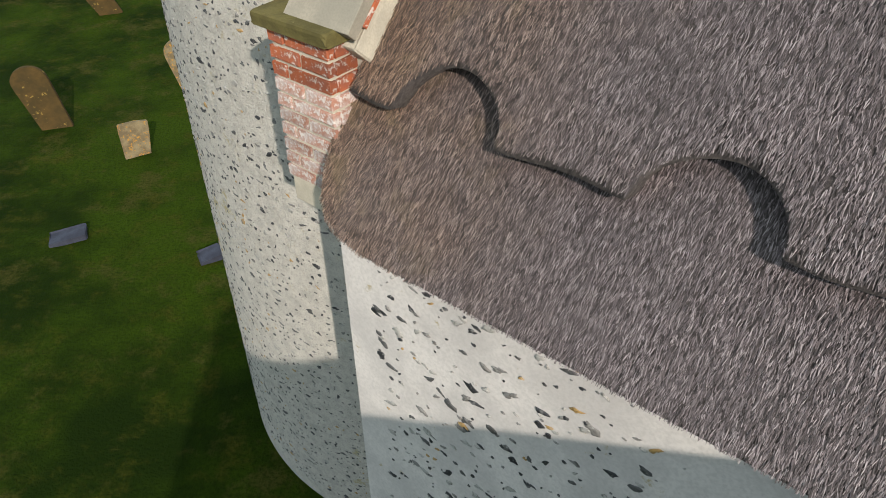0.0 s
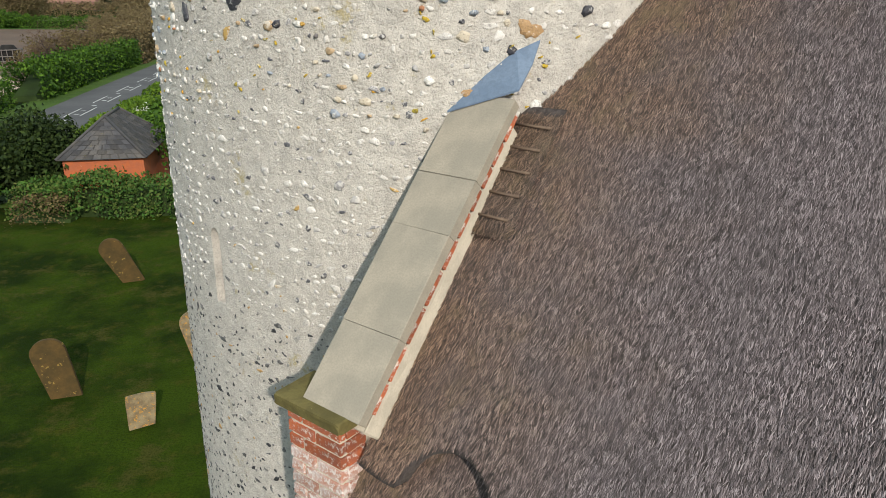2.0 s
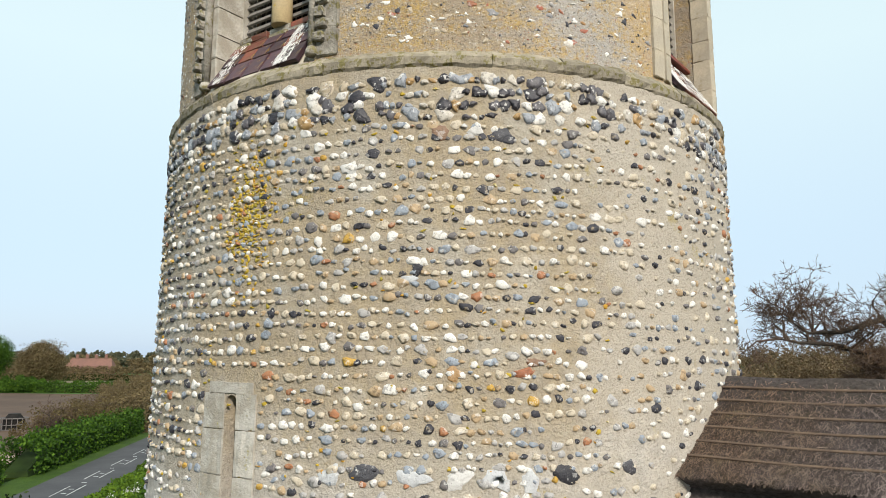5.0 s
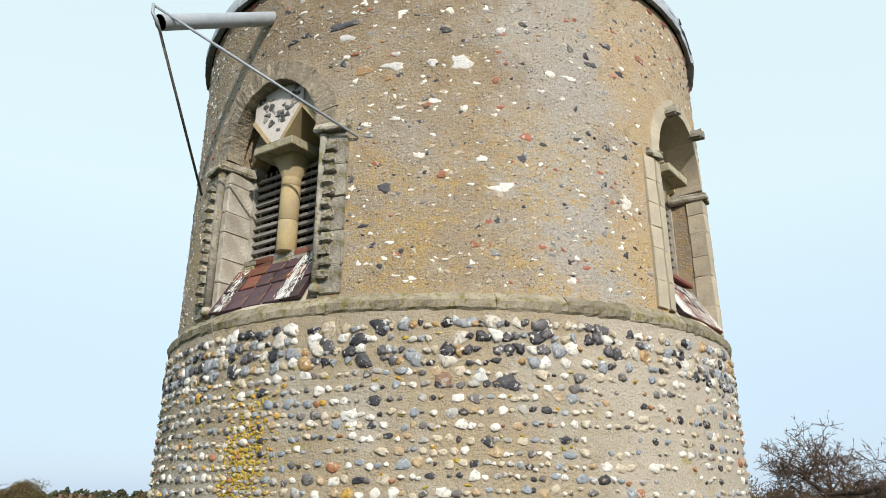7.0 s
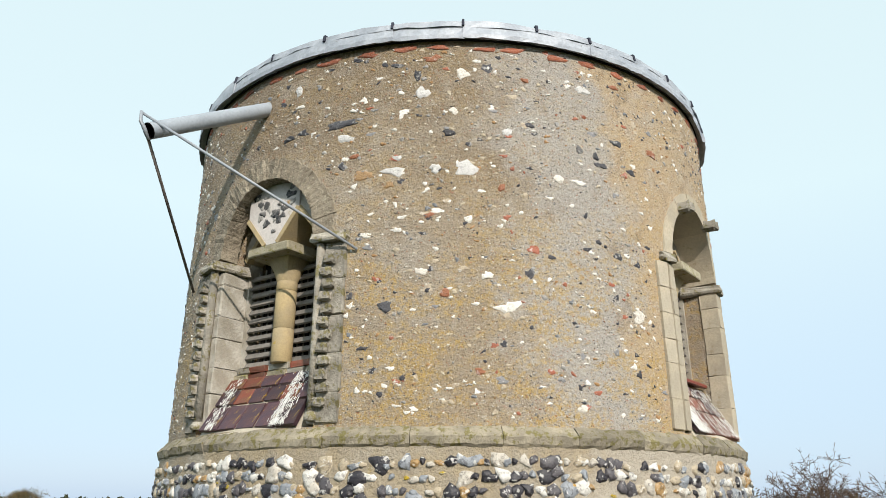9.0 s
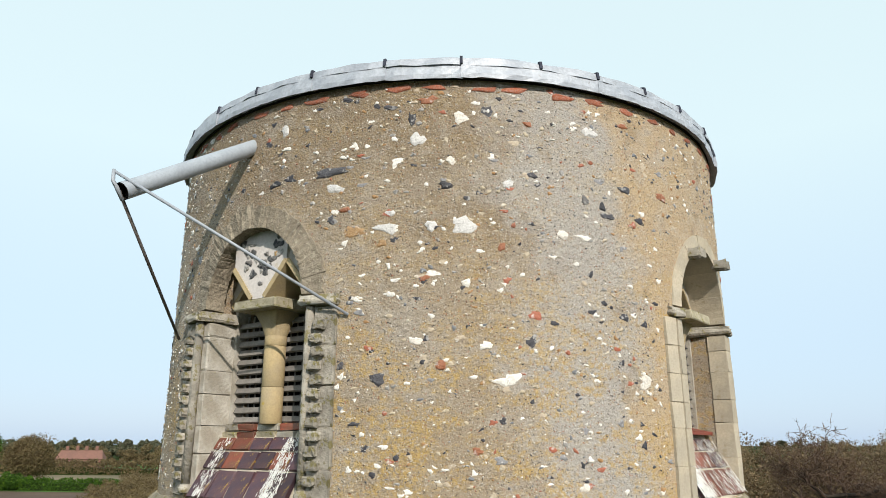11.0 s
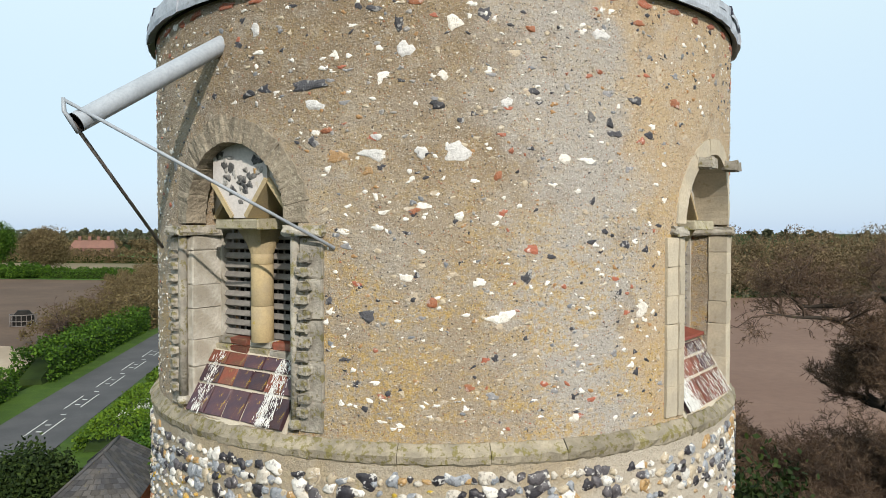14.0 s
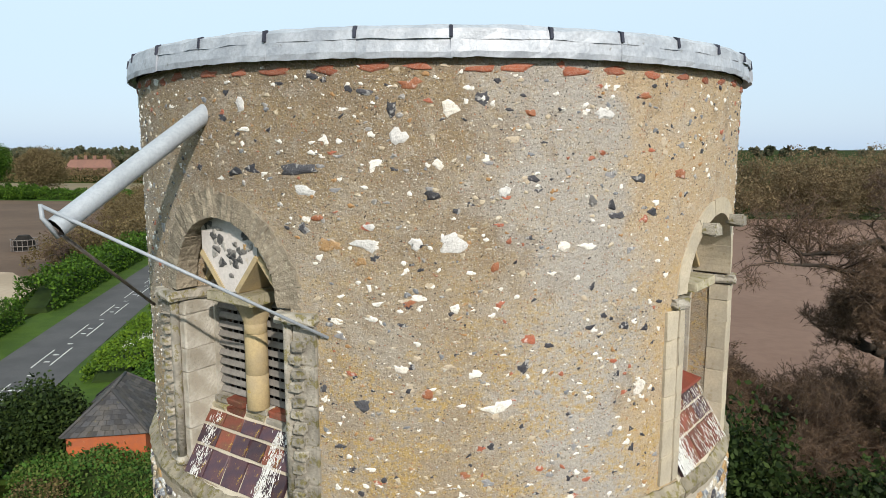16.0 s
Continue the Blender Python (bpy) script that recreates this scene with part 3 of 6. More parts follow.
sheet("yard", [(-36, 52), (-40, 62), (-44, 75), (-52, 84), (-75, 90), (-95, 75), (-90, 40), (-50, 40)], 0.03, M_SAND, "trodden sandy ground beside the field", "ground")
sheet("field", [(-44, 76), (-46, 100), (-50, 125), (-60, 155), (-90, 196), (-150, 205), (-190, 150), (-120, 70), (-75, 85), (-52, 80)], 0.02, M_SOIL, "bare brown soil of a trampled field", "field")
sheet("field", [(-75, 180), (-60, 230), (-150, 245), (-260, 260), (-280, 200), (-150, 205), (-90, 196)], 0.05, M_FIELD, "bright green spring field", "field")
sheet("field", [(-80, 244), (-80, 292), (-320, 310), (-320, 262)], 0.06, M_TAN, "pale dry pasture beyond the green field", "field")
sheet("field", [(-60, 330), (-60, 420), (-500, 440), (-500, 345)], 0.06, M_FIELD, "bright green field beyond the pasture", "field")
sheet("field", [(16, 40), (14, 75), (26, 142), (60, 150), (130, 143), (160, 60), (60, 20)], 0.03, M_PLOUGH, "pinkish brown ploughed field", "field")

# ---- tower ----
SLIT_A, SLIT_B = -33.9, -31.4


def slit_head(a):
    t = (a - 0.5 * (SLIT_A + SLIT_B)) / (0.5 * (SLIT_B - SLIT_A))
    return 10.15 + 0.06 * math.sqrt(max(0.0, 1 - t * t))


def niche_head(a):
    t = (a + 43.2) / 1.3
    return 7.16 + 0.10 * math.sqrt(max(0.0, 1 - t * t))


v, f = ring_wall(-0.3, 12.46, low_r, 0.75, [(SLIT_A, SLIT_B, 9.47, slit_head), (-44.5, -41.9, 6.60, niche_head)])
wall_tower = tagged(new("wall_tower", list_mesh("wall_tower", v, f, M_LOW, weld=True)), "round flint rubble tower wall, limewashed lower down", "tower wall", kind="structure")

WIN = [(-34.0, 11.24), (51.6, 10.8)]          # middle and half width, degrees
SPRING, FOOT = 14.02, 12.60


def arch_head(mid, half):
    def head(a):
        x = BELFRY_R * math.sin(radians(a - mid))
        r = BELFRY_R * math.sin(radians(half)) + 0.002
        return SPRING + 1.08 * math.sqrt(max(0.0, r * r - x * x))
    return head


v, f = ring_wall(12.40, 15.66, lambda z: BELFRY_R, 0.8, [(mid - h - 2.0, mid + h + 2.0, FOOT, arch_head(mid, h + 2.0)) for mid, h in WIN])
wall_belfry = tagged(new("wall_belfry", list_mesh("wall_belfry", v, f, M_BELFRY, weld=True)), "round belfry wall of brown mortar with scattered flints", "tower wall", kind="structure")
# near-black ring added in place of the belfry's unlit depth
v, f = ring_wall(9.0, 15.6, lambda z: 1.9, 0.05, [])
tagged(new("belfry_shade", list_mesh("belfry_shade", v, f, M_DARK)), "near-black ring standing for the unlit inside of the belfry", "wall", kind="structure")

string = tagged(new("string_course"), "weathered limestone string course round the tower", "string course", kind="structure")
rs = random.Random(3)
a = -180.0
while a < 179.9:
    b = min(180.0, a + rs.uniform(8.5, 14.0))
    if 180 - b < 5:
        b = 180.0
    j = rs.uniform(-0.006, 0.006)
    profile = [(2.60, 12.445), (2.765, 12.45), (2.785 + j, 12.47 + j), (2.795 + j, 12.52 + j), (2.775 + j, 12.545 + j), (2.732, 12.59), (2.60, 12.59)]
    v, f = sweep_ring(profile, a + 0.05, b - 0.05, 10, 0.007, int(a * 10))
    part("stone", list_mesh("stone", v, f, M_STRING), string)
    a = b

roof = tagged(new("tower_roof"), "flat tower roof edged with grey lead sheet", "roof", kind="structure")
v = [tw(t, 2.75, 15.76) for t in range(-180, 180, 4)] + [(PX, PY, 15.85)]
f = [(i, (i + 1) % 90, 90) for i in range(90)]
part("lead_cover", list_mesh("lead_cover", v, f, M_LEAD), roof)
# near-black ring, a little proud of the wall, below the lead edge
v, f = sweep_ring([(2.40, 15.55), (2.73, 15.60), (2.74, 15.66), (2.40, 15.66)], -180, 180, 120)
part("dark_ring", list_mesh("dark_ring", v, f, M_DARK), roof, "near-black ring under the lead")
a = -180.0
while a < 179.9:
    b = min(180.0, a + rs.uniform(10.0, 12.5))
    if 180 - b < 5:
        b = 180.0
    j, q = rs.uniform(-0.012, 0.012), rs.uniform(-0.008, 0.008)
    profile = [(2.60, 15.645), (2.765 + j, 15.605 + q), (2.788 + j, 15.585 + q), (2.792 + j, 15.62 + q), (2.782 + j, 15.69 + q), (2.77 + j, 15.735 + q), (2.73, 15.765), (2.60, 15.765)]
    v, f = sweep_ring(profile, a - 0.1, b + 0.12, 8, 0.004, int(a * 7))
    part("lead_flashing", list_mesh("lead_flashing", v, f, M_LEAD), roof)
    v, f = sweep_ring([(2.76, 15.70), (2.797, 15.70), (2.785, 15.765), (2.75, 15.775)], b - 0.25, b + 0.15, 1, 0.002, 3)
    part("lead_clip", list_mesh("lead_clip", v, f, M_LEDGER), roof)
    a = b
v, f = sweep_ring([(2.72, 15.71), (2.786, 15.69), (2.777, 15.75), (2.74, 15.775), (2.70, 15.78)], -180, 180, 140, 0.007, 11)
part("lead_roll", list_mesh("lead_roll", v, f, M_LEAD), roof)

# ---- belfry windows ----


def wall_curve(x):
    return BELFRY_R - math.sqrt(BELFRY_R ** 2 - x * x)


def win_block(name, x0, x1, y0, y1, z0, z1, mat, parent, label="", rough=0.006, seed=0, square=False):
    me = box_mesh(name, (abs(x1 - x0), y1 - y0, z1 - z0), mat, min(0.012 if mat != M_ASHLAR else 0.004, 0.2 * min(abs(x1 - x0), z1 - z0)), rough, seed)
    xm = 0.5 * (x0 + x1)
    turn = math.degrees(math.asin(max(-1, min(1, xm / BELFRY_R)))) if abs(xm) > 0.4 and not square else 0.0
    return part(name, me, parent, label, pose(xm, 0.5 * (y0 + y1) + (wall_curve(xm) if abs(xm) > 0.4 else 0.0), 0.5 * (z0 + z1), 0, 0, turn))


def belfry_window(mid, half_angle, label, billets):
    w = tagged(new("belfry_window"), label, "window")
    x, y, _ = tw(mid, BELFRY_R, 0)
    w.matrix_world = pose(x, y, 0, 0, 0, mid)
    r = random.Random(int(mid))
    half = BELFRY_R * math.sin(radians(half_angle))
    # arch: thin rubble voussoirs, or a few long dressed ones
    n = 16 if billets else 7
    deep = 0.16 if billets else 0.38
    uneven = 0.6 if billets else 0.3
    for i in range(n):
        t0, t1 = math.pi * (i + 0.003) / n, math.pi * (i + 0.997) / n
        verts = []
        out = half + (0.165 + r.uniform(-0.022, 0.022) if billets else 0.11)
        for q in range(5):
            t = t0 + (t1 - t0) * q / 4
            for rad, dy in ((half - 0.005, -0.012), (out, -0.012), (out, 0.12), (half - 0.005, deep)):
                rr = rad + uneven * (r.uniform(-0.02, 0.02) if rad > half else r.uniform(-0.008, 0.006))
                px, pz = rr * math.cos(t), SPRING + 1.08 * rr * math.sin(t)
                verts.append((px, wall_curve(px) + dy + uneven * r.uniform(-0.014, 0.010), pz))
        faces = [(0, 1, 2, 3), (19, 18, 17, 16)]
        for s in (0, 4, 8, 12):
            faces += [(s + k, s + 4 + k, s + 4 + (k + 1) % 4, s + (k + 1) % 4) for k in range(4)]
        part("voussoir", list_mesh("voussoir", verts, faces, M_ARCH if billets else M_ASHLAR), w)
    # jambs, one stone above the other
    for side in (-1, 1):
        z = FOOT + 0.02
        i = 0
        while z < SPRING - 0.14:
            top = min(SPRING - 0.10, z + r.uniform(0.18, 0.30))
            if SPRING - 0.10 - top < 0.1:
                top = SPRING - 0.10
            win_block("jamb_stone", side * (half - 0.004), side * (half + 0.095), 0.03 if billets else -0.014, 0.40 if billets else 0.14, z + 0.001, top - 0.001, M_REVEAL if billets else M_ASHLAR, w, seed=i, rough=0.004, square=True)
            win_block("jamb_stone", side * (half + 0.10), side * (half + (0.27 if billets else 0.225)), -0.022, 0.10, z + 0.002, top - 0.002, M_STONE if billets else M_ASHLAR, w, seed=i + 40, rough=0.006 if billets else 0.003)
            z = top
            i += 1
        if not billets:
            win_block("reveal", side * (half + 0.006), side * (half + 0.09), 0.13, 0.42, FOOT + 0.02, SPRING - 0.10, M_BELFRY, w, "rough brown mortar reveal", rough=0.006, seed=3, square=True)
        if billets:
          v, f = tube([(side * (half + 0.075), wall_curve(half) + 0.008, zz) for zz in (FOOT + 0.10, 13.2, SPRING - 0.1)], [0.034] * 3, 12)
          part("nook_shaft", list_mesh("nook_shaft", v, f, M_STONE, True), w, "slender limestone nook shaft")
          v, f = tube([(side * (half + 0.075), wall_curve(half) + 0.008, zz) for zz in (FOOT + 0.04, FOOT + 0.07, FOOT + 0.10)], [0.048, 0.05, 0.037], 12)
          part("shaft_base", list_mesh("shaft_base", v, f, M_STONE, True), w)
        if billets:
            count = 12
            for q in range(count):
                zz = FOOT + 0.16 + q * (SPRING - 0.30 - FOOT) / count
                me = box_mesh("billet", (0.085, 0.075, 0.064), M_STONE, 0.014, 0.008, q)
                part("billet", me, w, "", pose(side * (half + 0.155 + 0.02 * (q % 2)), wall_curve(half + 0.16) - 0.035, zz, 0, 0, side * 15))
        me = box_mesh("impost", (0.30 if billets else 0.17, 0.36, 0.075), M_STONE, 0.02, 0.01, 5)
        part("impost", me, w, "moulded impost block", pose(side * (half + (0.12 if billets else 0.06)), 0.14 + wall_curve(half), SPRING - 0.055, 0, 0, side * 14))
    # screen: a mid-wall shaft whose capital bears two triangular heads, carried out to the face
    front = 0.10 if billets else 0.34
    back = 0.48
    g = half / 0.53
    lo, top = 13.12, SPRING + 1.08 * half + 0.03

    def screen_piece(name, poly, mat, y0, label=""):
        k = len(poly)
        verts = [(g * px, y0, pz) for px, pz in poly] + [(g * px, back, pz) for px, pz in poly]
        faces = [tuple(range(k)), tuple(range(k, 2 * k))[::-1]] + [(i, i + k, (i + 1) % k + k, (i + 1) % k) for i in range(k)]
        return part(name, list_mesh(name, verts, faces, mat), w, label)

    def under_arch(q):
        return SPRING + 1.08 * math.sqrt(max(0.0, (half + 0.03) ** 2 - (g * q) ** 2))

    crown = [(q, under_arch(q)) for q in (0.29, 0.2, 0.1, 0.0, -0.1, -0.2, -0.29)]
    screen_piece("tympanum", [(-0.06, 14.055), (0.06, 14.055), (0.29, 14.335)] + crown + [(-0.29, 14.335)], M_PLASTER, front, "flint and mortar filling between two heads")
    for side in (-1, 1):
        outer = 0.31 if side < 0 or not billets else front + 0.02
        spandrel = [(0.525, 14.055), (0.54, 14.055), (0.54, under_arch(0.54)), (0.48, under_arch(0.48)), (0.40, under_arch(0.40)), (0.29, under_arch(0.29)), (0.29, 14.335)]
        screen_piece("spandrel", [(side * q, zz) for q, zz in spandrel][::side], M_REVEAL, outer, "pale reveal stone")
        screen_piece("side_pier", [(side * q, zz) for q, zz in ((0.505, lo), (0.54, lo), (0.54, 14.06), (0.505, 14.06))][::side], M_REVEAL, 0.35, "pale reveal stone")
        for q0, q1, near in ((0.07, 0.292, front), (0.52, 0.292, outer - 0.01)):
            a, b = Vector((g * side * q0, 0, 14.062)), Vector((g * side * q1, 0, 14.325))
            dd = b - a
            me = box_mesh("head_slab", (dd.length, back - near, 0.034), M_SHAFT, 0.006, 0.003, 2)
            m = Matrix.Translation((a + b) / 2 + Vector((0, 0.5 * (near + back) - 0.012, 0))) @ Matrix.Rotation(-math.atan2(dd.z, dd.x), 4, "Y")
            part("head_slab", me, w, "sloping stone slab", m)
    places = np.array([(r.uniform(-0.24, 0.24), front - 0.002, 0) for _ in range(44)])
    places[:, 2] = [14.13 + abs(p[0]) * 1.15 + r.uniform(0.0, 1.0) * (0.30 - 0.5 * abs(p[0])) for p in places]
    k = len(places)
    stones("flint", places, np.tile((0, -1.0, 0), (k, 1)), np.tile((0, 0, 1.0), (k, 1)), rng.uniform(0.03, 0.085, k), rng.uniform(0.025, 0.07, k), np.full(k, 0.005), 5, M_FLECK, w, "dark broken flints", 9, False, 0.3)
    # shaft of three drums, with its capital and a long through-stone above
    z = 13.135
    for height in (0.27, 0.31, 0.085):
        v, f = tube([(0, 0.31, z), (0, 0.31, z + 0.004), (0, 0.31, z + height - 0.004), (0, 0.31, z + height)], [0.080, 0.084, 0.083, 0.079], 24)
        part("shaft_drum", list_mesh("shaft_drum", v, f, M_SHAFT, True), w, "honey-coloured round stone drum")
        z += height
    bm = bmesh.new()
    rings = []
    for zz, rad, square in ((13.792, 0.084, 0.0), (13.87, 0.098, 0.3), (13.976, 0.128, 0.9)):
        ring = []
        for q in range(24):
            t = 2 * math.pi * q / 24
            s = 1 + square * (1 / max(abs(math.cos(t)), abs(math.sin(t))) - 1)
            ring.append(bm.verts.new((rad * s * math.cos(t), 0.31 + rad * s * math.sin(t), zz)))
        rings.append(ring)
    for p, q in zip(rings, rings[1:]):
        for i in range(24):
            bm.faces.new((p[i], p[(i + 1) % 24], q[(i + 1) % 24], q[i]))
    bm.faces.new(rings[-1])
    me = bpy.data.meshes.new("capital")
    bm.to_mesh(me)
    bm.free()
    me.materials.append(M_SHAFT)
    part("capital", me, w, "plain scalloped capital")
    part("abacus", box_mesh("abacus", (0.46 * g, 0.40, 0.072), M_LICHENED, 0.010, 0.005, 4), w, "pale through-stone with patches of moss", pose(0, 0.27, 14.014, 1, 0, 0))
    # louvres
    for side in (-1, 1):
        xm = g * side * 0.254
        for q in range(11):
            zz = 13.17 + 0.075 * q
            me = box_mesh("louvre_slat", (0.505 * g, 0.046, 0.02), M_OAK, 0.003, 0.002, q)
            part("louvre_slat", me, w, "", pose(xm, 0.39, zz, 62, 0, r.uniform(-0.6, 0.6)))
        for q in range(7):
            v, f = tube([(xm + g * (q - 3) * 0.07, 0.425, 13.14), (xm + g * (q - 3) * 0.07, 0.425, 14.0)], [0.010, 0.010], 4)
            part("louvre_bar", list_mesh("louvre_bar", v, f, M_OAK), w)
        # near-black sheet: the shade behind the louvres, put into its colour
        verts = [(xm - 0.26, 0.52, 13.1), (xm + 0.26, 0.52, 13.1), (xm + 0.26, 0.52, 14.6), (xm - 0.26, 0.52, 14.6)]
        part("shade_sheet", list_mesh("shade_sheet", verts, [(0, 1, 2, 3)], M_DARK), w, "near-black sheet standing for the shade behind the louvres")
    # sloping sill of tiles bedded in pale mortar, and courses of brick above
    rise, run = 0.47, 0.29
    slope = math.degrees(math.atan2(rise, run))
    c, s = math.cos(radians(slope)), math.sin(radians(slope))
    foot_y, foot_z = 0.0, 12.585
    edge = wall_curve(half) - 0.03
    verts = [(-half, edge, 12.56), (half, edge, 12.56), (half, 0.36, 12.56), (-half, 0.36, 12.56), (-half, run + 0.03, 13.085), (half, run + 0.03, 13.085), (0, -0.03, 12.56)]
    part("sill_bed", list_mesh("sill_bed", verts, [(0, 6, 4), (6, 5, 4), (6, 1, 5), (0, 4, 3), (1, 2, 5), (3, 2, 1, 6, 0), (2, 3, 4, 5)], M_MORTAR), w, "pale mortar bed")
    for row, (n, q0, q1) in enumerate(((5, 0.02, 0.245), (6, 0.255, 0.40), (5, 0.41, 0.52))):
        shift = 0.04 * (row % 2)
        for i in range(n):
            x0 = -half + 0.02 + (2 * half - 0.04) * i / n + (shift if i else 0)
            x1 = -half + 0.02 + (2 * half - 0.04) * (i + 1) / n + (shift if i < n - 1 else 0)
            red = r.random() > (0.99, 0.80, 0.72)[row] if billets else r.random() > 0.7
            me = box_mesh("tile", (x1 - x0 - 0.016, q1 - q0 - 0.014, 0.03), M_REDTILE if red else M_TILE, 0.004, 0.004, i)
            q = 0.5 * (q0 + q1)
            part("tile", me, w, "", pose(0.5 * (x0 + x1), foot_y + q * c, foot_z + q * s + 0.008, slope + r.uniform(-1.5, 1.5), 0, r.uniform(-1.5, 1.5)))
    if billets:
        for i, (x, wide, mat) in enumerate(((-0.43, 0.16, M_LICHENED), (-0.24, 0.20, M_REDTILE), (-0.02, 0.20, M_LICHENED), (0.19, 0.18, M_REVEAL), (0.40, 0.19, M_LICHENED))):
            part("sill_brick", box_mesh("sill_brick", (wide, 0.11, 0.052), mat, 0.008, 0.006, i), w, "", pose(x, run + 0.05, 13.062, 10, 0, r.uniform(-2, 2)))
        for i, (x, wide, mat) in enumerate(((-0.42, 0.14, M_STONE), (-0.26, 0.19, M_REDTILE), (0.24, 0.26, M_REDTILE), (0.44, 0.10, M_STONE), (-0.02, 0.22, M_REVEAL))):
            part("sill_brick", box_mesh("sill_brick", (wide, 0.12, 0.05), mat, 0.008, 0.006, i + 9), w, "", pose(x, run + 0.07, 13.118, 4, 0, r.uniform(-2, 2)))
    else:
        part("sill_slab", box_mesh("sill_slab", (2 * half - 0.05, 0.26, 0.03), M_REDSLAB, 0.006, 0.004, 6), w, "smooth red tile slab", pose(0, run + 0.06, 13.11, 12, 0, 0))
    # bird lime streaked down the tiles
    bands = ((-0.72, 0.035, 150), (0.58, 0.026, 330), (0.72, 0.022, 110)) if billets else ((-0.75, 0.08, 700), (0.1, 0.3, 260), (0.7, 0.10, 160))
    xs = np.concatenate([rng.normal(m * half, wide, k) for m, wide, k in bands])
    xs = np.clip(xs, -half + 0.02, half - 0.02)
    k = len(xs)
    q = 0.03 + 0.47 * rng.random(k) ** 1.2
    p = np.stack([xs, foot_y + q * c - 0.024 * s, foot_z + q * s + 0.008 + 0.024 * c], 1)
    stones("bird_lime", p, np.tile((0, -s, c), (k, 1)), np.tile((0, c, s), (k, 1)), rng.uniform(0.002, 0.008, k), rng.uniform(0.008, 0.055, k), np.full(k, 0.0015), 8, M_LIME, w, "white streaks of bird lime", 7, True, 0.12)
    return w


belfry_window(*WIN[0], "round-arched belfry window with a stone shaft and oak louvres", True)
south = belfry_window(*WIN[1], "round-arched belfry window with plain ashlar jambs", False)
for q, zz in ((-0.31, 14.47), (0.30, 14.49)):
    part("label_block", box_mesh("label_block", (0.10, 0.13, 0.09), M_STONE, 0.02, 0.012, 3), south, "mossy projecting block", pose(q, wall_curve(q) - 0.06, zz, 0, 0, q * 20))

# ---- slit window and blocked niche ----
slit = tagged(new("slit_window"), "narrow round-headed slit window in pale ashlar", "window")
for side, lo, hi in ((-1, -38.6, SLIT_A), (1, SLIT_B, -27.6)):
    for z0, z1 in ((9.42, 9.66), (9.67, 9.97), (9.98, 10.22)):
        v, f = sweep_ring([(low_r(z0) - 0.2, z0), (low_r(z0) + 0.012, z0), (low_r(z1) + 0.012, z1), (low_r(z1) - 0.2, z1)], lo + 0.05, hi - 0.05, 5, 0.004, int(z0 * 50) + side)
        part("surround_stone", list_mesh("surround_stone", v, f, M_REVEAL), slit)
v, f = sweep_ring([(low_r(10.2) - 0.1, 10.222), (low_r(10.2) + 0.012, 10.222), (low_r(10.3) + 0.012, 10.30), (low_r(10.3) - 0.1, 10.30)], -37.5, -28.3, 7, 0.004, 9)
part("lintel", list_mesh("lintel", v, f, M_REVEAL), slit)
v, f = sweep_ring([(2.1, 9.3), (2.52, 9.3), (2.52, 10.3), (2.1, 10.3)], -36, -29, 4)
part("board", list_mesh("board", v, f, M_OAK), slit, "weathered timber board in the slit")
v, f = sweep_ring([(2.3, 6.4), (2.735, 6.4), (2.73, 7.4), (2.3, 7.4)], -45.5, -41, 5)
tagged(new("niche_filling", list_mesh("niche_filling", v, f, M_PLASTER)), "white plaster blocking of a small old window", "niche")

# ---- water spout and its stays ----
spout = tagged(new("water_spout"), "long grey pipe spout held by two iron stays", "water spout")
base, tip = Vector((-1.36, 5.36, 15.42)), Vector((-2.075, 4.35, 14.605))
axis = (tip - base).normalized()
v, f = tube([base, (base + tip) / 2, tip], [0.062] * 3, 24, False)
part("pipe", list_mesh("pipe", v, f, M_PIPE, True), spout, "smooth grey pipe")
# inner face coloured near-black for the shade within the pipe
v, f = tube([tip - axis * 0.4, tip + axis * 0.001], [0.055, 0.055], 24, False)
part("bore", list_mesh("bore", v, [q[::-1] for q in f], M_DARK, True), spout, "near-black inner face standing for shade in the pipe")
hook = Vector((-2.13, 4.31, 14.735))
v, f = tube([hook + Vector((0, 0, 0.01)), hook + Vector((0.005, 0.0, -0.07)), tip + Vector((-0.03, -0.02, 0.02)), tip + Vector((0.0, 0.02, -0.06))], [0.012, 0.014, 0.016, 0.012], 8)
part("bracket", list_mesh("bracket", v, f, M_PIPE, True), spout, "bent metal bracket")
v, f = tube([hook, (-0.60, 4.74, 13.85)], [0.011, 0.011], 8)
part("stay", list_mesh("stay", v, f, M_PIPE, True), spout, "straight pale iron rod")
v, f = tube([tip + Vector((-0.02, 0, 0.0)), (-2.15, 5.80, 13.83)], [0.012, 0.012], 8)
part("stay", list_mesh("stay", v, f, M_IRON, True), spout, "dark iron rod")

# ---- nave ----


def nave_prism(name, outline, s0, s1, mat, parent=None, label=""):
    """A solid with its outline in (d, z), drawn out along the nave."""
    k = len(outline)
    verts = [nv(s0, d, z) for d, z in outline] + [nv(s1, d, z) for d, z in outline]
    faces = [tuple(range(k)), tuple(range(k, 2 * k))[::-1]] + [(i, i + k, (i + 1) % k + k, (i + 1) % k) for i in range(k)]
    return part(name, list_mesh(name, verts, faces, mat), parent, label)


def slope_z(d, top=10.31, pitch=1.07):
    return top - pitch * d


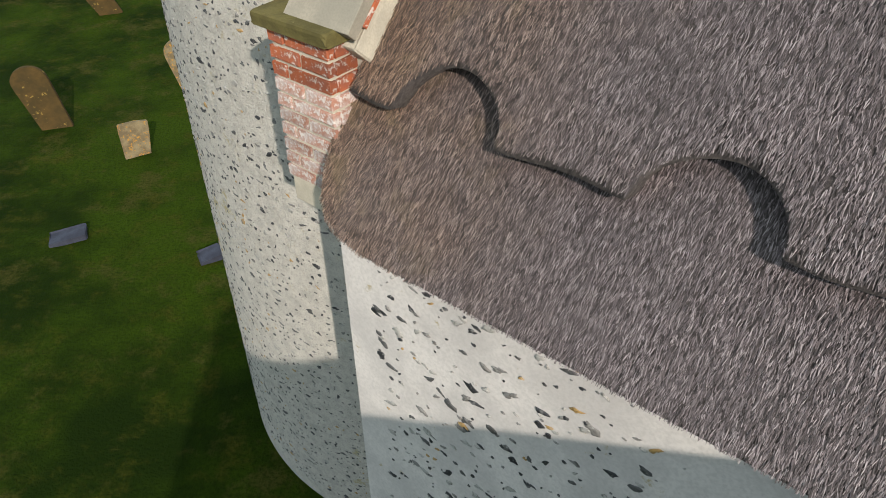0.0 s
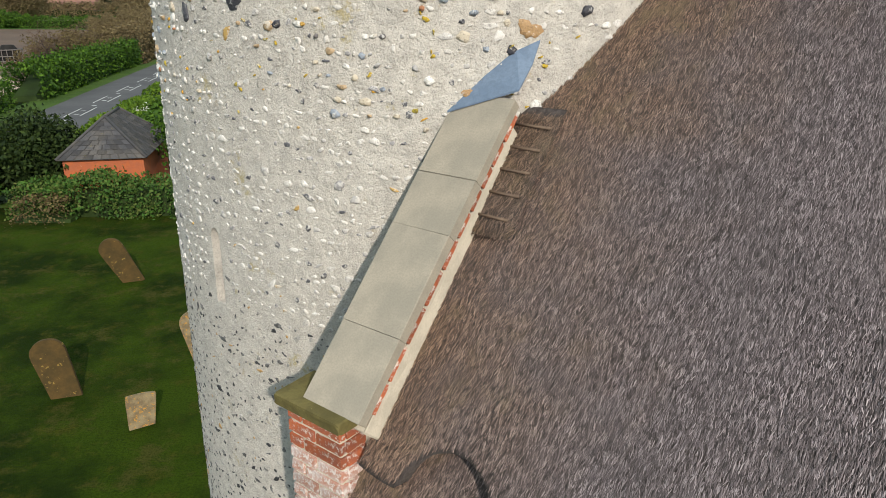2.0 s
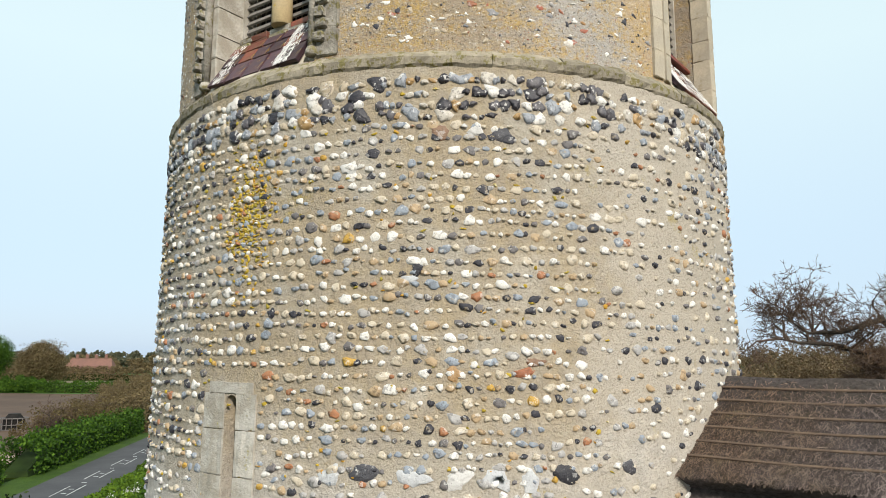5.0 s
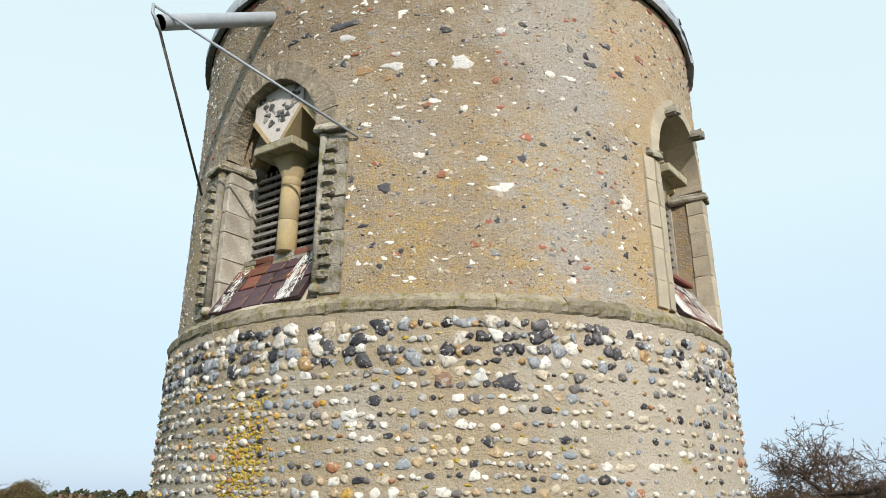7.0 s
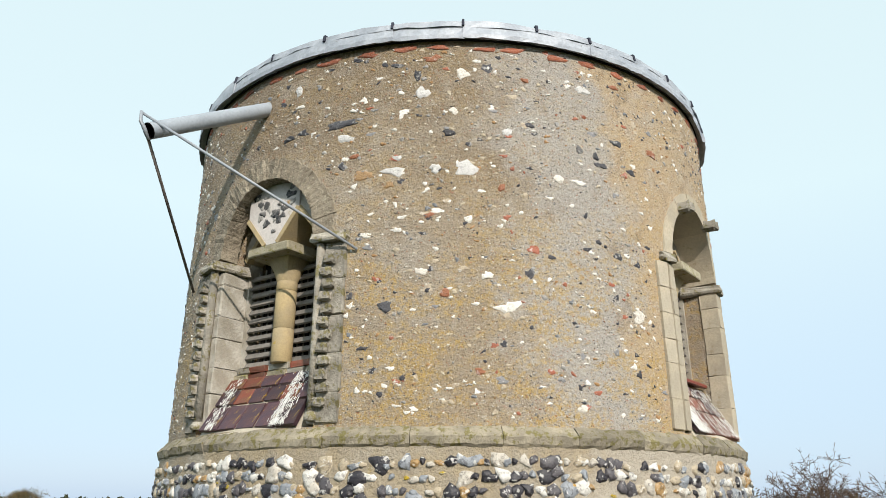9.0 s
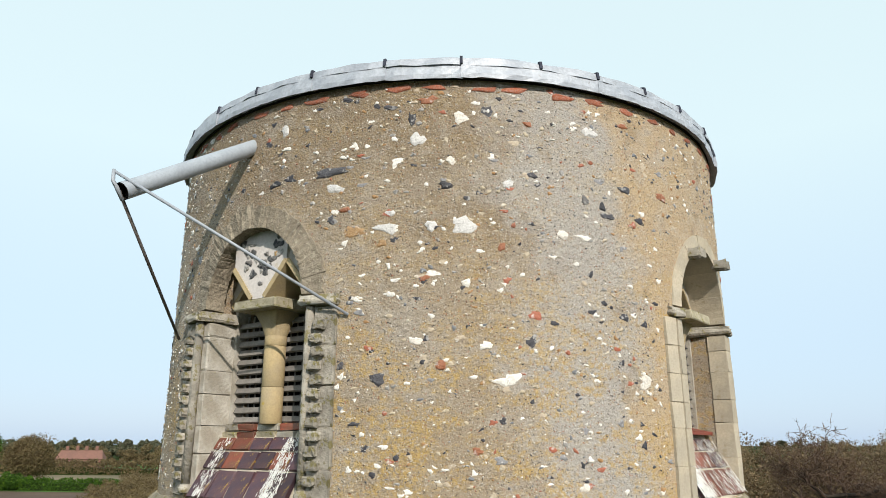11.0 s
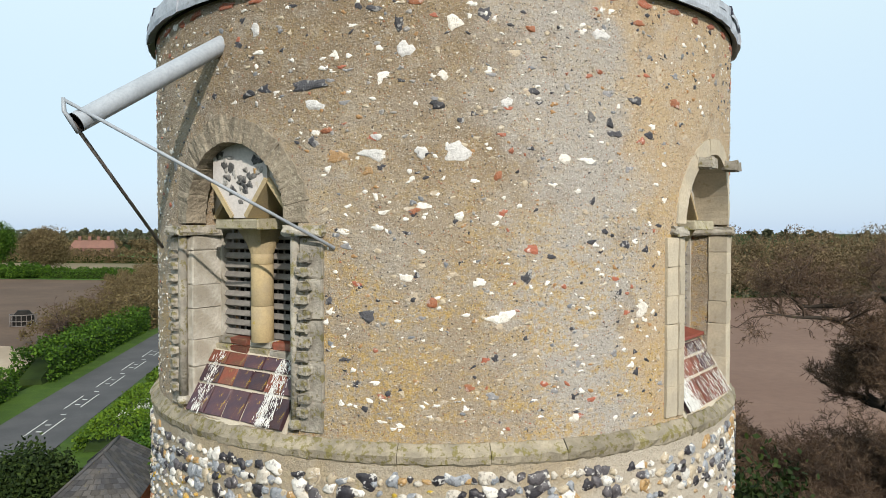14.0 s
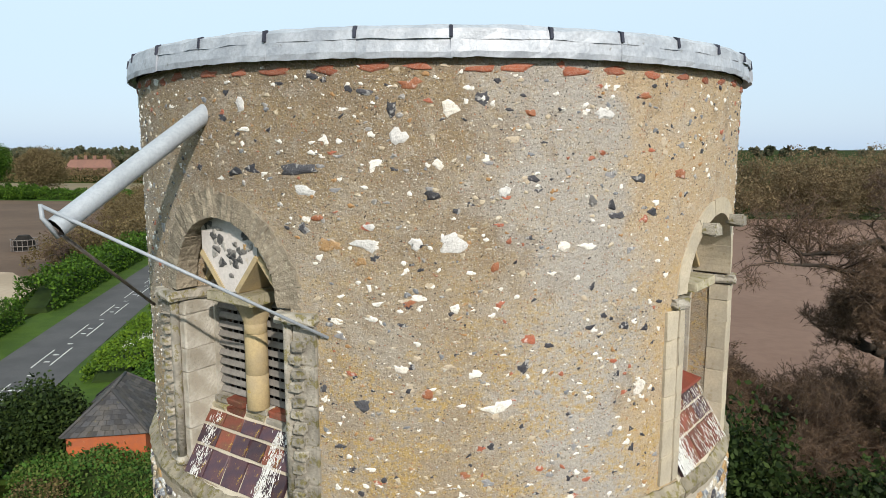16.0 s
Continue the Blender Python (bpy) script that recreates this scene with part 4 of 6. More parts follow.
WS0, WS1, WZ0, WZ1 = 4.36, 5.30, 3.2, 5.26
nave = tagged(new("wall_south"), "white plastered flint wall of the nave", "wall", kind="structure")
nave_prism("wall_part", [(3.0, -0.3), (3.55, -0.3), (3.55, 5.95), (3.0, 5.95)], 1.82, WS0, M_PLASTER, nave)
nave_prism("wall_part", [(3.0, -0.3), (3.55, -0.3), (3.55, WZ0), (3.0, WZ0)], WS0, WS1, M_PLASTER, nave)
nave_prism("wall_part", [(3.0, -0.3), (3.55, -0.3), (3.55, 5.95), (3.0, 5.95)], WS1, 14.0, M_PLASTER, nave)
rim = []
for i in range(13):
    t = math.pi * i / 12
    rim.append((0.5 * (WS0 + WS1) - 0.5 * (WS1 - WS0) * math.cos(t), WZ1 - 0.5 * (WS1 - WS0) + 0.5 * (WS1 - WS0) * math.sin(t)))
poly = rim + [(WS1, 5.95), (WS0, 5.95)]
verts = [nv(s, 3.55, z) for s, z in poly] + [nv(s, 3.0, z) for s, z in poly]
k = len(poly)
part("wall_part", list_mesh("wall_part", verts, [tuple(range(k)), tuple(range(k, 2 * k))[::-1]] + [(i, (i + 1) % k, (i + 1) % k + k, i + k) for i in range(k)], M_PLASTER), nave)
win = tagged(new("window_1", list_mesh("window_1", [nv(WS0 - 0.05, 3.2, WZ0), nv(WS1 + 0.05, 3.2, WZ0), nv(WS1 + 0.05, 3.2, WZ1 + 0.1), nv(WS0 - 0.05, 3.2, WZ1 + 0.1)], [(0, 1, 2, 3)], M_GLASS)), "round-headed dark window under the thatched eaves", "window", kind="structure")
wall_north = nave_prism("wall_north", [(-3.55, -0.3), (-3.0, -0.3), (-3.0, 5.95), (-3.55, 5.95)], 1.82, 14.0, M_PLASTER)
tagged(wall_north, "white plastered wall of the nave", "wall", kind="structure")
gable = nave_prism("wall_west", [(-3.0, -0.3), (2.998, -0.3), (3.45, 5.9), (3.45, slope_z(3.45, 10.52)), (0.0, 10.1), (-3.4, 6.6), (-3.0, 5.9)], 1.824, 2.10, M_MORTAR)
tagged(gable, "west gable wall of pale mortar", "wall", kind="structure")
end = nave_prism("wall_east", [(-3.0, -0.3), (3.0, -0.3), (3.0, 6.6), (0, 9.9), (-3.0, 6.6)], 13.7, 14.0, M_PLASTER)
tagged(end, "white plastered gable wall", "wall", kind="structure")

# porch, whose shadow lies on the wall
porch = tagged(new("porch"), "thatched south porch with white plastered walls", "porch")


def porch_prism(name, outline, d0, d1, mat):
    k = len(outline)
    verts = [nv(s, d0, z) for s, z in outline] + [nv(s, d1, z) for s, z in outline]
    faces = [tuple(range(k))[::-1], tuple(range(k, 2 * k))] + [(i, (i + 1) % k, (i + 1) % k + k, i + k) for i in range(k)]
    return part(name, list_mesh(name, verts, faces, mat), porch)


porch_prism("wall", [(6.0, -0.3), (6.3, -0.3), (6.3, 4.6), (6.0, 4.6)], 3.55, 8.85, M_PLASTER)
porch_prism("wall", [(8.4, -0.3), (8.7, -0.3), (8.7, 4.6), (8.4, 4.6)], 3.55, 8.85, M_PLASTER)
porch_prism("thatch_roof", [(5.7, 4.4), (9.0, 4.4), (9.0, 4.7), (7.35, 7.35), (5.7, 4.7)], 3.57, 9.05, M_THATCH)

# coping of the gable, its bricks and the kneeler
coping = tagged(new("gable_coping"), "row of pale coping slabs over a red brick course", "coping")
tilt = math.degrees(math.atan(1.07))
yaw = math.degrees(math.atan2(UY, UX))


def on_slope(s, d, lift, top=10.31):
    """A pose on the roof's slope: x along the nave, y up the slope, z out of it."""
    x, y, z = nv(s, d, slope_z(d, top))
    return pose(x, y, z, 0, 0, yaw) @ pose(0, 0, 0, tilt, 0, 0) @ pose(0, 0, lift)


K = math.sqrt(1 + 1.07 ** 2)
for i, (d0, d1) in enumerate(((3.43, 3.08), (3.08, 2.62), (2.62, 2.36), (2.36, 1.95))):
    me = box_mesh("coping_slab", (0.45, (d0 - d1) * K - 0.002, 0.075), M_COPING, 0.004, 0.002, i)
    part("coping_slab", me, coping, "", on_slope(1.905, 0.5 * (d0 + d1), 0.238 + 0.002 * (i % 2)))
d = 3.38
i = 0
while d > 2.10:
    ln = 0.14 + 0.03 * math.sin(7 * i)
    me = box_mesh("brick", (0.10, ln * K - 0.022, 0.034), M_BRICK, 0.005, 0.003, i)
    part("brick", me, coping, "", on_slope(2.068, d - 0.5 * ln, 0.168))
    d -= ln
    i += 1
me = box_mesh("mortar_strip", (0.42, 1.42 * K, 0.20), M_MORTAR, 0.01, 0.006, 4)
part("mortar_strip", me, coping, "pale mortar fillet against the thatch", on_slope(1.89, 2.74, 0.046))
top = [(1.675, 2.27, 0.0), (2.135, 2.12, 0.0), (2.14, 1.98, 0.0), (2.14, 1.90, 0.05), (2.02, 1.98, 0.07), (1.80, 2.12, 0.07), (1.675, 2.19, 0.05)]
v = [nv(s, d, slope_z(d, 10.31 + 0.285 * K) + up + t) for t in (0.012, 0.0) for s, d, up in top]
f = [(0, 1, 2, 4, 5), (2, 3, 4), (0, 5, 6), (7, 8, 9, 11, 12)[::-1], (9, 10, 11)[::-1], (7, 12, 13)[::-1]] + [(i + 7, (i + 1) % 7 + 7, (i + 1) % 7, i) for i in range(7)]
tagged(part("lead_flashing", list_mesh("lead_flashing", v, f, M_BLUELEAD)), "folded blue-grey lead flashing where coping meets tower", "flashing")

kneeler = tagged(new("kneeler"), "limewashed brick kneeler with a mossy stone cap", "kneeler")
x, y, _ = nv(1.78, 3.53, 0)
kneeler.matrix_world = pose(x, y, 0, 0, 0, yaw)          # x along the nave, -y out to the south
part("core", box_mesh("core", (0.42, 0.225, 1.1), M_MORTAR, 0.01, 0.004, 1), kneeler, "", pose(0, 0, 6.20))
part("cap", box_mesh("cap", (0.56, 0.35, 0.075), M_CAP, 0.02, 0.006, 2), kneeler, "mossy square cap stone", pose(-0.005, 0, 6.79))
for row in range(10):
    z = 6.70 - 0.092 * row
    mat = M_BRICK if row < 3 else M_LIMEBRICK
    shift = 0.11 * (row % 2)
    for x0, x1 in ((-0.225, -0.045 + shift - 0.06), (-0.035 + shift - 0.06, 0.225)):
        part("brick", box_mesh("brick", (x1 - x0 - 0.008, 0.05, 0.07), mat, 0.006, 0.004, row), kneeler, "", pose(0.5 * (x0 + x1), -0.10, z))
        part("brick", box_mesh("brick", (x1 - x0 - 0.008, 0.05, 0.07), mat, 0.006, 0.004, row), kneeler, "", pose(0.5 * (x0 + x1), 0.10, z))
    for y0, y1 in ((-0.07, 0.07),):
        part("brick", box_mesh("brick", (0.05, 0.15, 0.07), mat, 0.006, 0.004, row), kneeler, "", pose(0.205, 0, z))
        part("brick", box_mesh("brick", (0.05, 0.15, 0.07), mat, 0.006, 0.004, row), kneeler, "", pose(-0.205, 0, z))

# ---- thatch ----
EDGE = 3.57


def coat_edge(s):
    """Lower edge of the upper coat: straight, with round bites."""
    t = (s - 2.64) % 1.28
    t = t if t < 0.64 else t - 1.28
    return EDGE + 0.01 * math.sin(9 * s) - (0.60 * math.sqrt(max(0.0, 0.31 ** 2 - t * t)) if s > 2.2 else 0.0)


def ridge_edge(s):
    t = (s - 4.40) % 1.40
    t = t if t < 0.70 else t - 1.40
    return 0.84 + (0.48 * math.sqrt(max(0.0, 1 - (t / 0.62) ** 2)) if s > 3.7 and abs(t) < 0.62 else 0.0)


def coat(name, s0, s1, upper, edge, top, under, mat, parent, n=220, rows=14, pitch=1.07):
    """A layer of thatch between the line upper and its cut lower edge, standing proud of what lies under it."""
    ss = np.linspace(s0, s1, n)
    verts, faces = [], []
    for s in ss:
        e = edge(s)
        for j in range(rows + 1):
            d = upper + (e - upper) * j / rows
            bump = 0.012 * noise.noise(Vector((2.0 * s, 2.0 * d, 1.0)))
            verts.append(nv(s, d, slope_z(d, top, pitch) + bump))
        verts.append(nv(s, e - 0.17, slope_z(e - 0.17, under) - 0.04))
    w = rows + 2
    for i in range(n - 1):
        for j in range(w - 1):
            faces.append((i * w + j, i * w + j + 1, (i + 1) * w + j + 1, (i + 1) * w + j))
    return part(name, raw_mesh(name, verts, faces, mat, False), parent)


def reed_blades(name, count, spot, top, mat, parent, seed, length=(0.020, 0.044), width=(0.0010, 0.0021), spread=0.16, lift=0.17, label="", pitch=1.07):
    """Cut reed ends lying down the slope, each a thin blade."""
    r = np.random.default_rng(seed)
    s, d = spot(r, count)
    down = np.array((NX, NY, -pitch)) / math.sqrt(1 + pitch ** 2)
    side = np.array((UX, UY, 0.0))
    out = np.cross(side, -down)
    out = out if out[2] > 0 else -out
    p = np.stack([PX + s * UX + d * NX, PY + s * UY + d * NY, top - pitch * d], 1) + out * r.uniform(-0.006, 0.012, (count, 1))
    t = r.normal(0, spread, (count, 1))
    way = down * np.cos(t) + side * np.sin(t) + out * np.abs(r.normal(0, lift, (count, 1)))
    across = side * np.cos(t) - down * np.sin(t)
    ln, wd = r.uniform(*length, (count, 1)), r.uniform(*width, (count, 1))
    a, b = p - way * ln * 0.5, p + way * ln * 0.5
    v = np.stack([a - across * wd, a + across * wd, b + across * wd * 0.8, b - across * wd * 0.8], 1).reshape(-1, 3)
    f = np.arange(4 * count).reshape(-1, 4)
    return tagged(part(name, raw_mesh(name, v, f, mat), parent, label), kind="stuff")


thatch_roof = tagged(new("thatched_roof"), "grey-brown reed thatched roof with scalloped lower coat", "roof")
S0, S1 = 2.05, 14.2
UNDER = 10.12


def eave_edge(s):
    """Lower edge of the eaves, rounded off at the west end."""
    return float(np.interp(s, (1.95, 2.0, 2.06, 2.14, 2.26, 2.43), (3.57, 3.75, 3.86, 3.92, 3.96, 3.98)))


def eaves():
    """The lower coat: its slope, its round cut edge and its underside, back to the wall."""
    verts, faces = [], []
    ss = np.concatenate([np.linspace(1.95, 2.5, 24), np.linspace(2.6, S1, 60)])
    for s in ss:
        e = eave_edge(s)
        line = [(d, slope_z(d, UNDER)) for d in np.linspace(3.0, e - 0.03, 10)]
        line += [(e - 0.01, slope_z(e, UNDER) - 0.01), (e - 0.06, slope_z(e, UNDER) - 0.05), (e - 0.14, slope_z(e, UNDER) - 0.10), (e - 0.22, slope_z(e, UNDER) - 0.13), (3.4, 5.85)]
        verts += [nv(s, d, z) for d, z in line]
    w = 15
    for i in range(len(ss) - 1):
        faces += [(i * w + j, i * w + j + 1, (i + 1) * w + j + 1, (i + 1) * w + j) for j in range(w - 1)]
    return raw_mesh("eaves_coat", verts, faces, M_THATCH)


eave = [(0.0, 10.1), (3.3, slope_z(3.3, 10.23)), (4.00, slope_z(4.00, 10.23)), (4.03, slope_z(4.0, 10.23) - 0.06), (3.9, 5.74), (3.55, 5.90), (2.9, 6.3), (0, 9.4)]
part("eaves_coat", eaves(), thatch_roof, "lower coat of thatch at the eaves")
north = [(-d, z) for d, z in eave][::-1]
nave_prism("north_slope", north, S0, S1, M_THATCH, thatch_roof)
coat("upper_coat", S0, S1, 0.0, coat_edge, 10.31, UNDER, M_THATCH, thatch_roof, 1400, 16)
coat("ridge_coat", 1.9, S1, -0.03, ridge_edge, 10.30, 10.31, M_THATCH, thatch_roof, 500, 8, 0.76)
coat("verge_patch", S0 - 0.01, 2.36, 1.9, lambda s: 2.56 - 0.10 * (s - 2.05), 10.37, 10.31, M_THATCH, thatch_roof, 12, 6)
for j, d in enumerate((0.10, 0.22, 0.34, 0.46, 0.58, 0.70)):
    pts = [nv(s, d + 0.008 * math.sin(3 * s + j), slope_z(d, 10.32, 0.76) + 0.004 * math.sin(5 * s)) for s in np.linspace(2.2, 9.0, 30)]
    v, f = tube(pts, [0.011] * 30, 6)
    part("hazel_rod", list_mesh("hazel_rod", v, f, M_ROD, True), thatch_roof)
for t0 in (4.25, 4.75, 5.65, 6.15):
    for q in (1, -1):
        v, f = tube([nv(t0, 0.72, slope_z(0.72, 10.322, 0.76)), nv(t0 + 0.12 * q, 0.84, slope_z(0.84, 10.322, 0.76)), nv(t0 + 0.24 * q, 0.96, slope_z(0.96, 10.322, 0.76))], [0.011] * 3, 6)
        part("hazel_rod", list_mesh("hazel_rod", v, f, M_ROD, True), thatch_roof)
for j in range(5):
    d = 2.02 + 0.115 * j
    v, f = tube([nv(2.05, d, slope_z(d, 10.395)), nv(2.32, d + 0.01, slope_z(d, 10.395))], [0.010, 0.010], 6)
    part("hazel_rod", list_mesh("hazel_rod", v, f, M_ROD, True), thatch_roof)


def upper_spot(r, n):
    s, d = r.uniform(S0, 6.6, n), r.uniform(0.6, EDGE + 0.04, n)
    e = np.array([coat_edge(q) for q in s])
    # stop blades short: the bared dark coat paints the cut edge's shadow line
    d = np.where(d > e - 0.014, d - (EDGE + 0.04 - 0.6) * r.uniform(0.15, 0.8, n), d)
    top = np.array([ridge_edge(q) for q in s])
    return s, np.where(d < top - 0.02, top - 0.02 + r.uniform(0.0, 1.2, n), d)


def eave_spot(r, n):
    s, d = r.uniform(1.95, 6.2, n), r.uniform(3.24, 4.05, n)
    e = np.array([eave_edge(q) for q in s])
    d = np.where(d > e, e - r.uniform(0, 0.3, n), d)
    cut = np.array([coat_edge(q) for q in s])
    return s, d


def ridge_spot(r, n):
    s = r.uniform(2.2, 6.6, n)
    e = np.array([ridge_edge(q) for q in s])
    return s, e * np.sqrt(r.uniform(0.0, 1.0, n))


reed_blades("reed_ends", 460000, upper_spot, 10.315, M_REED, thatch_roof, 1, label="cut reed ends lying down the slope")
reed_blades("reed_ends", 120000, eave_spot, UNDER + 0.005, M_REED, thatch_roof, 2, label="cut reed ends lying down the slope")
reed_blades("straw", 60000, ridge_spot, 10.305, M_SEDGE, thatch_roof, 3, (0.03, 0.10), (0.0014, 0.003), 0.55, 0.25, "tangled straw of the ridge", 0.76)
reed_blades("straw", 5000, lambda r, n: (r.uniform(S0, 2.36, n), r.uniform(1.95, 2.55, n)), 10.375, M_SEDGE, thatch_roof, 4, (0.03, 0.09), (0.0014, 0.003), 0.4, 0.2, "tangled straw of a patch")

# ---- plants ----


def leaf_cloud(places, size, seed):
    """Leaves as small bent quads, one at each place, turned every way."""
    r = np.random.default_rng(seed)
    n = len(places)
    a = r.normal(0, 1, (n, 3))
    a /= np.linalg.norm(a, axis=1, keepdims=True)
    b = np.cross(a, r.normal(0, 1, (n, 3)))
    b /= np.linalg.norm(b, axis=1, keepdims=True)
    s = (size * r.uniform(0.5, 1.3, n))[:, None]
    v = np.stack([places - a * s, places - b * s * 0.6, places + a * s, places + b * s * 0.6], 1).reshape(-1, 3)
    return v, np.arange(4 * n).reshape(-1, 4)


def clumps(centres, radii, per, r):
    """Places on uneven shells round many centres."""
    c = np.repeat(centres, per, 0)
    rad = np.repeat(radii, per, 0)
    d = r.normal(0, 1, (len(c), 3))
    d /= np.linalg.norm(d, axis=1, keepdims=True)
    return c + d * rad * r.uniform(0.55, 1.08, (len(c), 1))


def hedge(name, label, line, width, height, mat, seed, density=70, size=0.11, ragged=0.25):
    """A hedge along a line of (x, y): a dark core under a coat of leaves."""
    r = np.random.default_rng(seed)
    h = tagged(new(name), label, "hedge")
    line = np.array(line, float)
    seg = np.linalg.norm(np.diff(line, axis=0), axis=1)
    total = seg.sum()
    at = np.concatenate([[0], np.cumsum(seg)])
    n = int(total * (width + 2 * height) * density)
    t = r.uniform(0, total, n)
    x, y = np.interp(t, at, line[:, 0]), np.interp(t, at, line[:, 1])
    i = np.clip(np.searchsorted(at, t) - 1, 0, len(seg) - 1)
    side = np.stack([np.diff(line[:, 1]) / seg, -np.diff(line[:, 0]) / seg], 1)[i]
    q = r.uniform(-height, width + height, n)
    top = height * (1 + ragged * (np.sin(0.9 * t + seed) * 0.3 + np.sin(2.3 * t) * 0.2) + r.normal(0, 0.04 + 0.1 * ragged, n))
    off = np.clip(q, 0, width) - width / 2
    z = np.where(q < 0, top + q, np.where(q > width, top - (q - width), top))
    off = off + r.normal(0, 0.05 + 0.25 * ragged, n)
    p = np.stack([x + side[:, 0] * off, y + side[:, 1] * off, np.maximum(z, 0.03)], 1)
    v, f = leaf_cloud(p, size, seed)
    part("leaves", raw_mesh("leaves", v, f, mat), h)
    verts, faces = [], []
    for k, (a, b) in enumerate(zip(line, np.stack([np.diff(line[:, 1]) / seg, -np.diff(line[:, 0]) / seg], 1)[np.minimum(np.arange(len(line)), len(seg) - 1)])):
        low = 0.25 if k in (0, len(line) - 1) else 1.0
        for o, zz in ((-0.36, 0), (-0.30, 0.78 * low), (0.30, 0.78 * low), (0.36, 0)):
            verts.append((a[0] + b[0] * o * width, a[1] + b[1] * o * width, zz * height))
        if k:
            for m in range(4):
                faces.append((4 * k - 4 + m, 4 * k - 4 + (m + 1) % 4, 4 * k + (m + 1) % 4, 4 * k + m))
    faces += [(0, 1, 2, 3), tuple(range(4 * len(line) - 4, 4 * len(line)))[::-1]]
    part("core", list_mesh("core", verts, faces, M_EVER), h)
    return h


def bush(name, label, category, centre, size, mat, seed, count=60, per=90, leaf=0.10, trunk=0.0):
    r = np.random.default_rng(seed)
    b = tagged(new(name), label, category)
    c = r.normal(0, 1, (count, 3))
    c /= np.linalg.norm(c, axis=1, keepdims=True)
    c *= r.uniform(0.25, 0.85, (count, 1)) ** 0.6
    low = trunk + size[2] / 2
    c = c * np.array(size) / 2 * 0.85 + np.array((centre[0], centre[1], low))
    c[:, 2] = np.maximum(c[:, 2], 0.25)
    p = clumps(c, r.uniform(0.16, 0.30, (count, 1)) * min(size), per, r)
    p[:, 2] = np.maximum(p[:, 2], 0.02)
    v, f = leaf_cloud(p, leaf, seed)
    part("crown", raw_mesh("crown", v, f, mat), b)
    v, f = tube([(centre[0], centre[1], -0.1), (centre[0] + 0.1, centre[1], low * 0.7), (centre[0], centre[1] + 0.1, low * 1.2)], [0.06 * size[2] ** 0.8, 0.045 * size[2] ** 0.8, 0.02], 8)
    part("trunk", list_mesh("trunk", v, f, M_BARK, True), b)
    return b


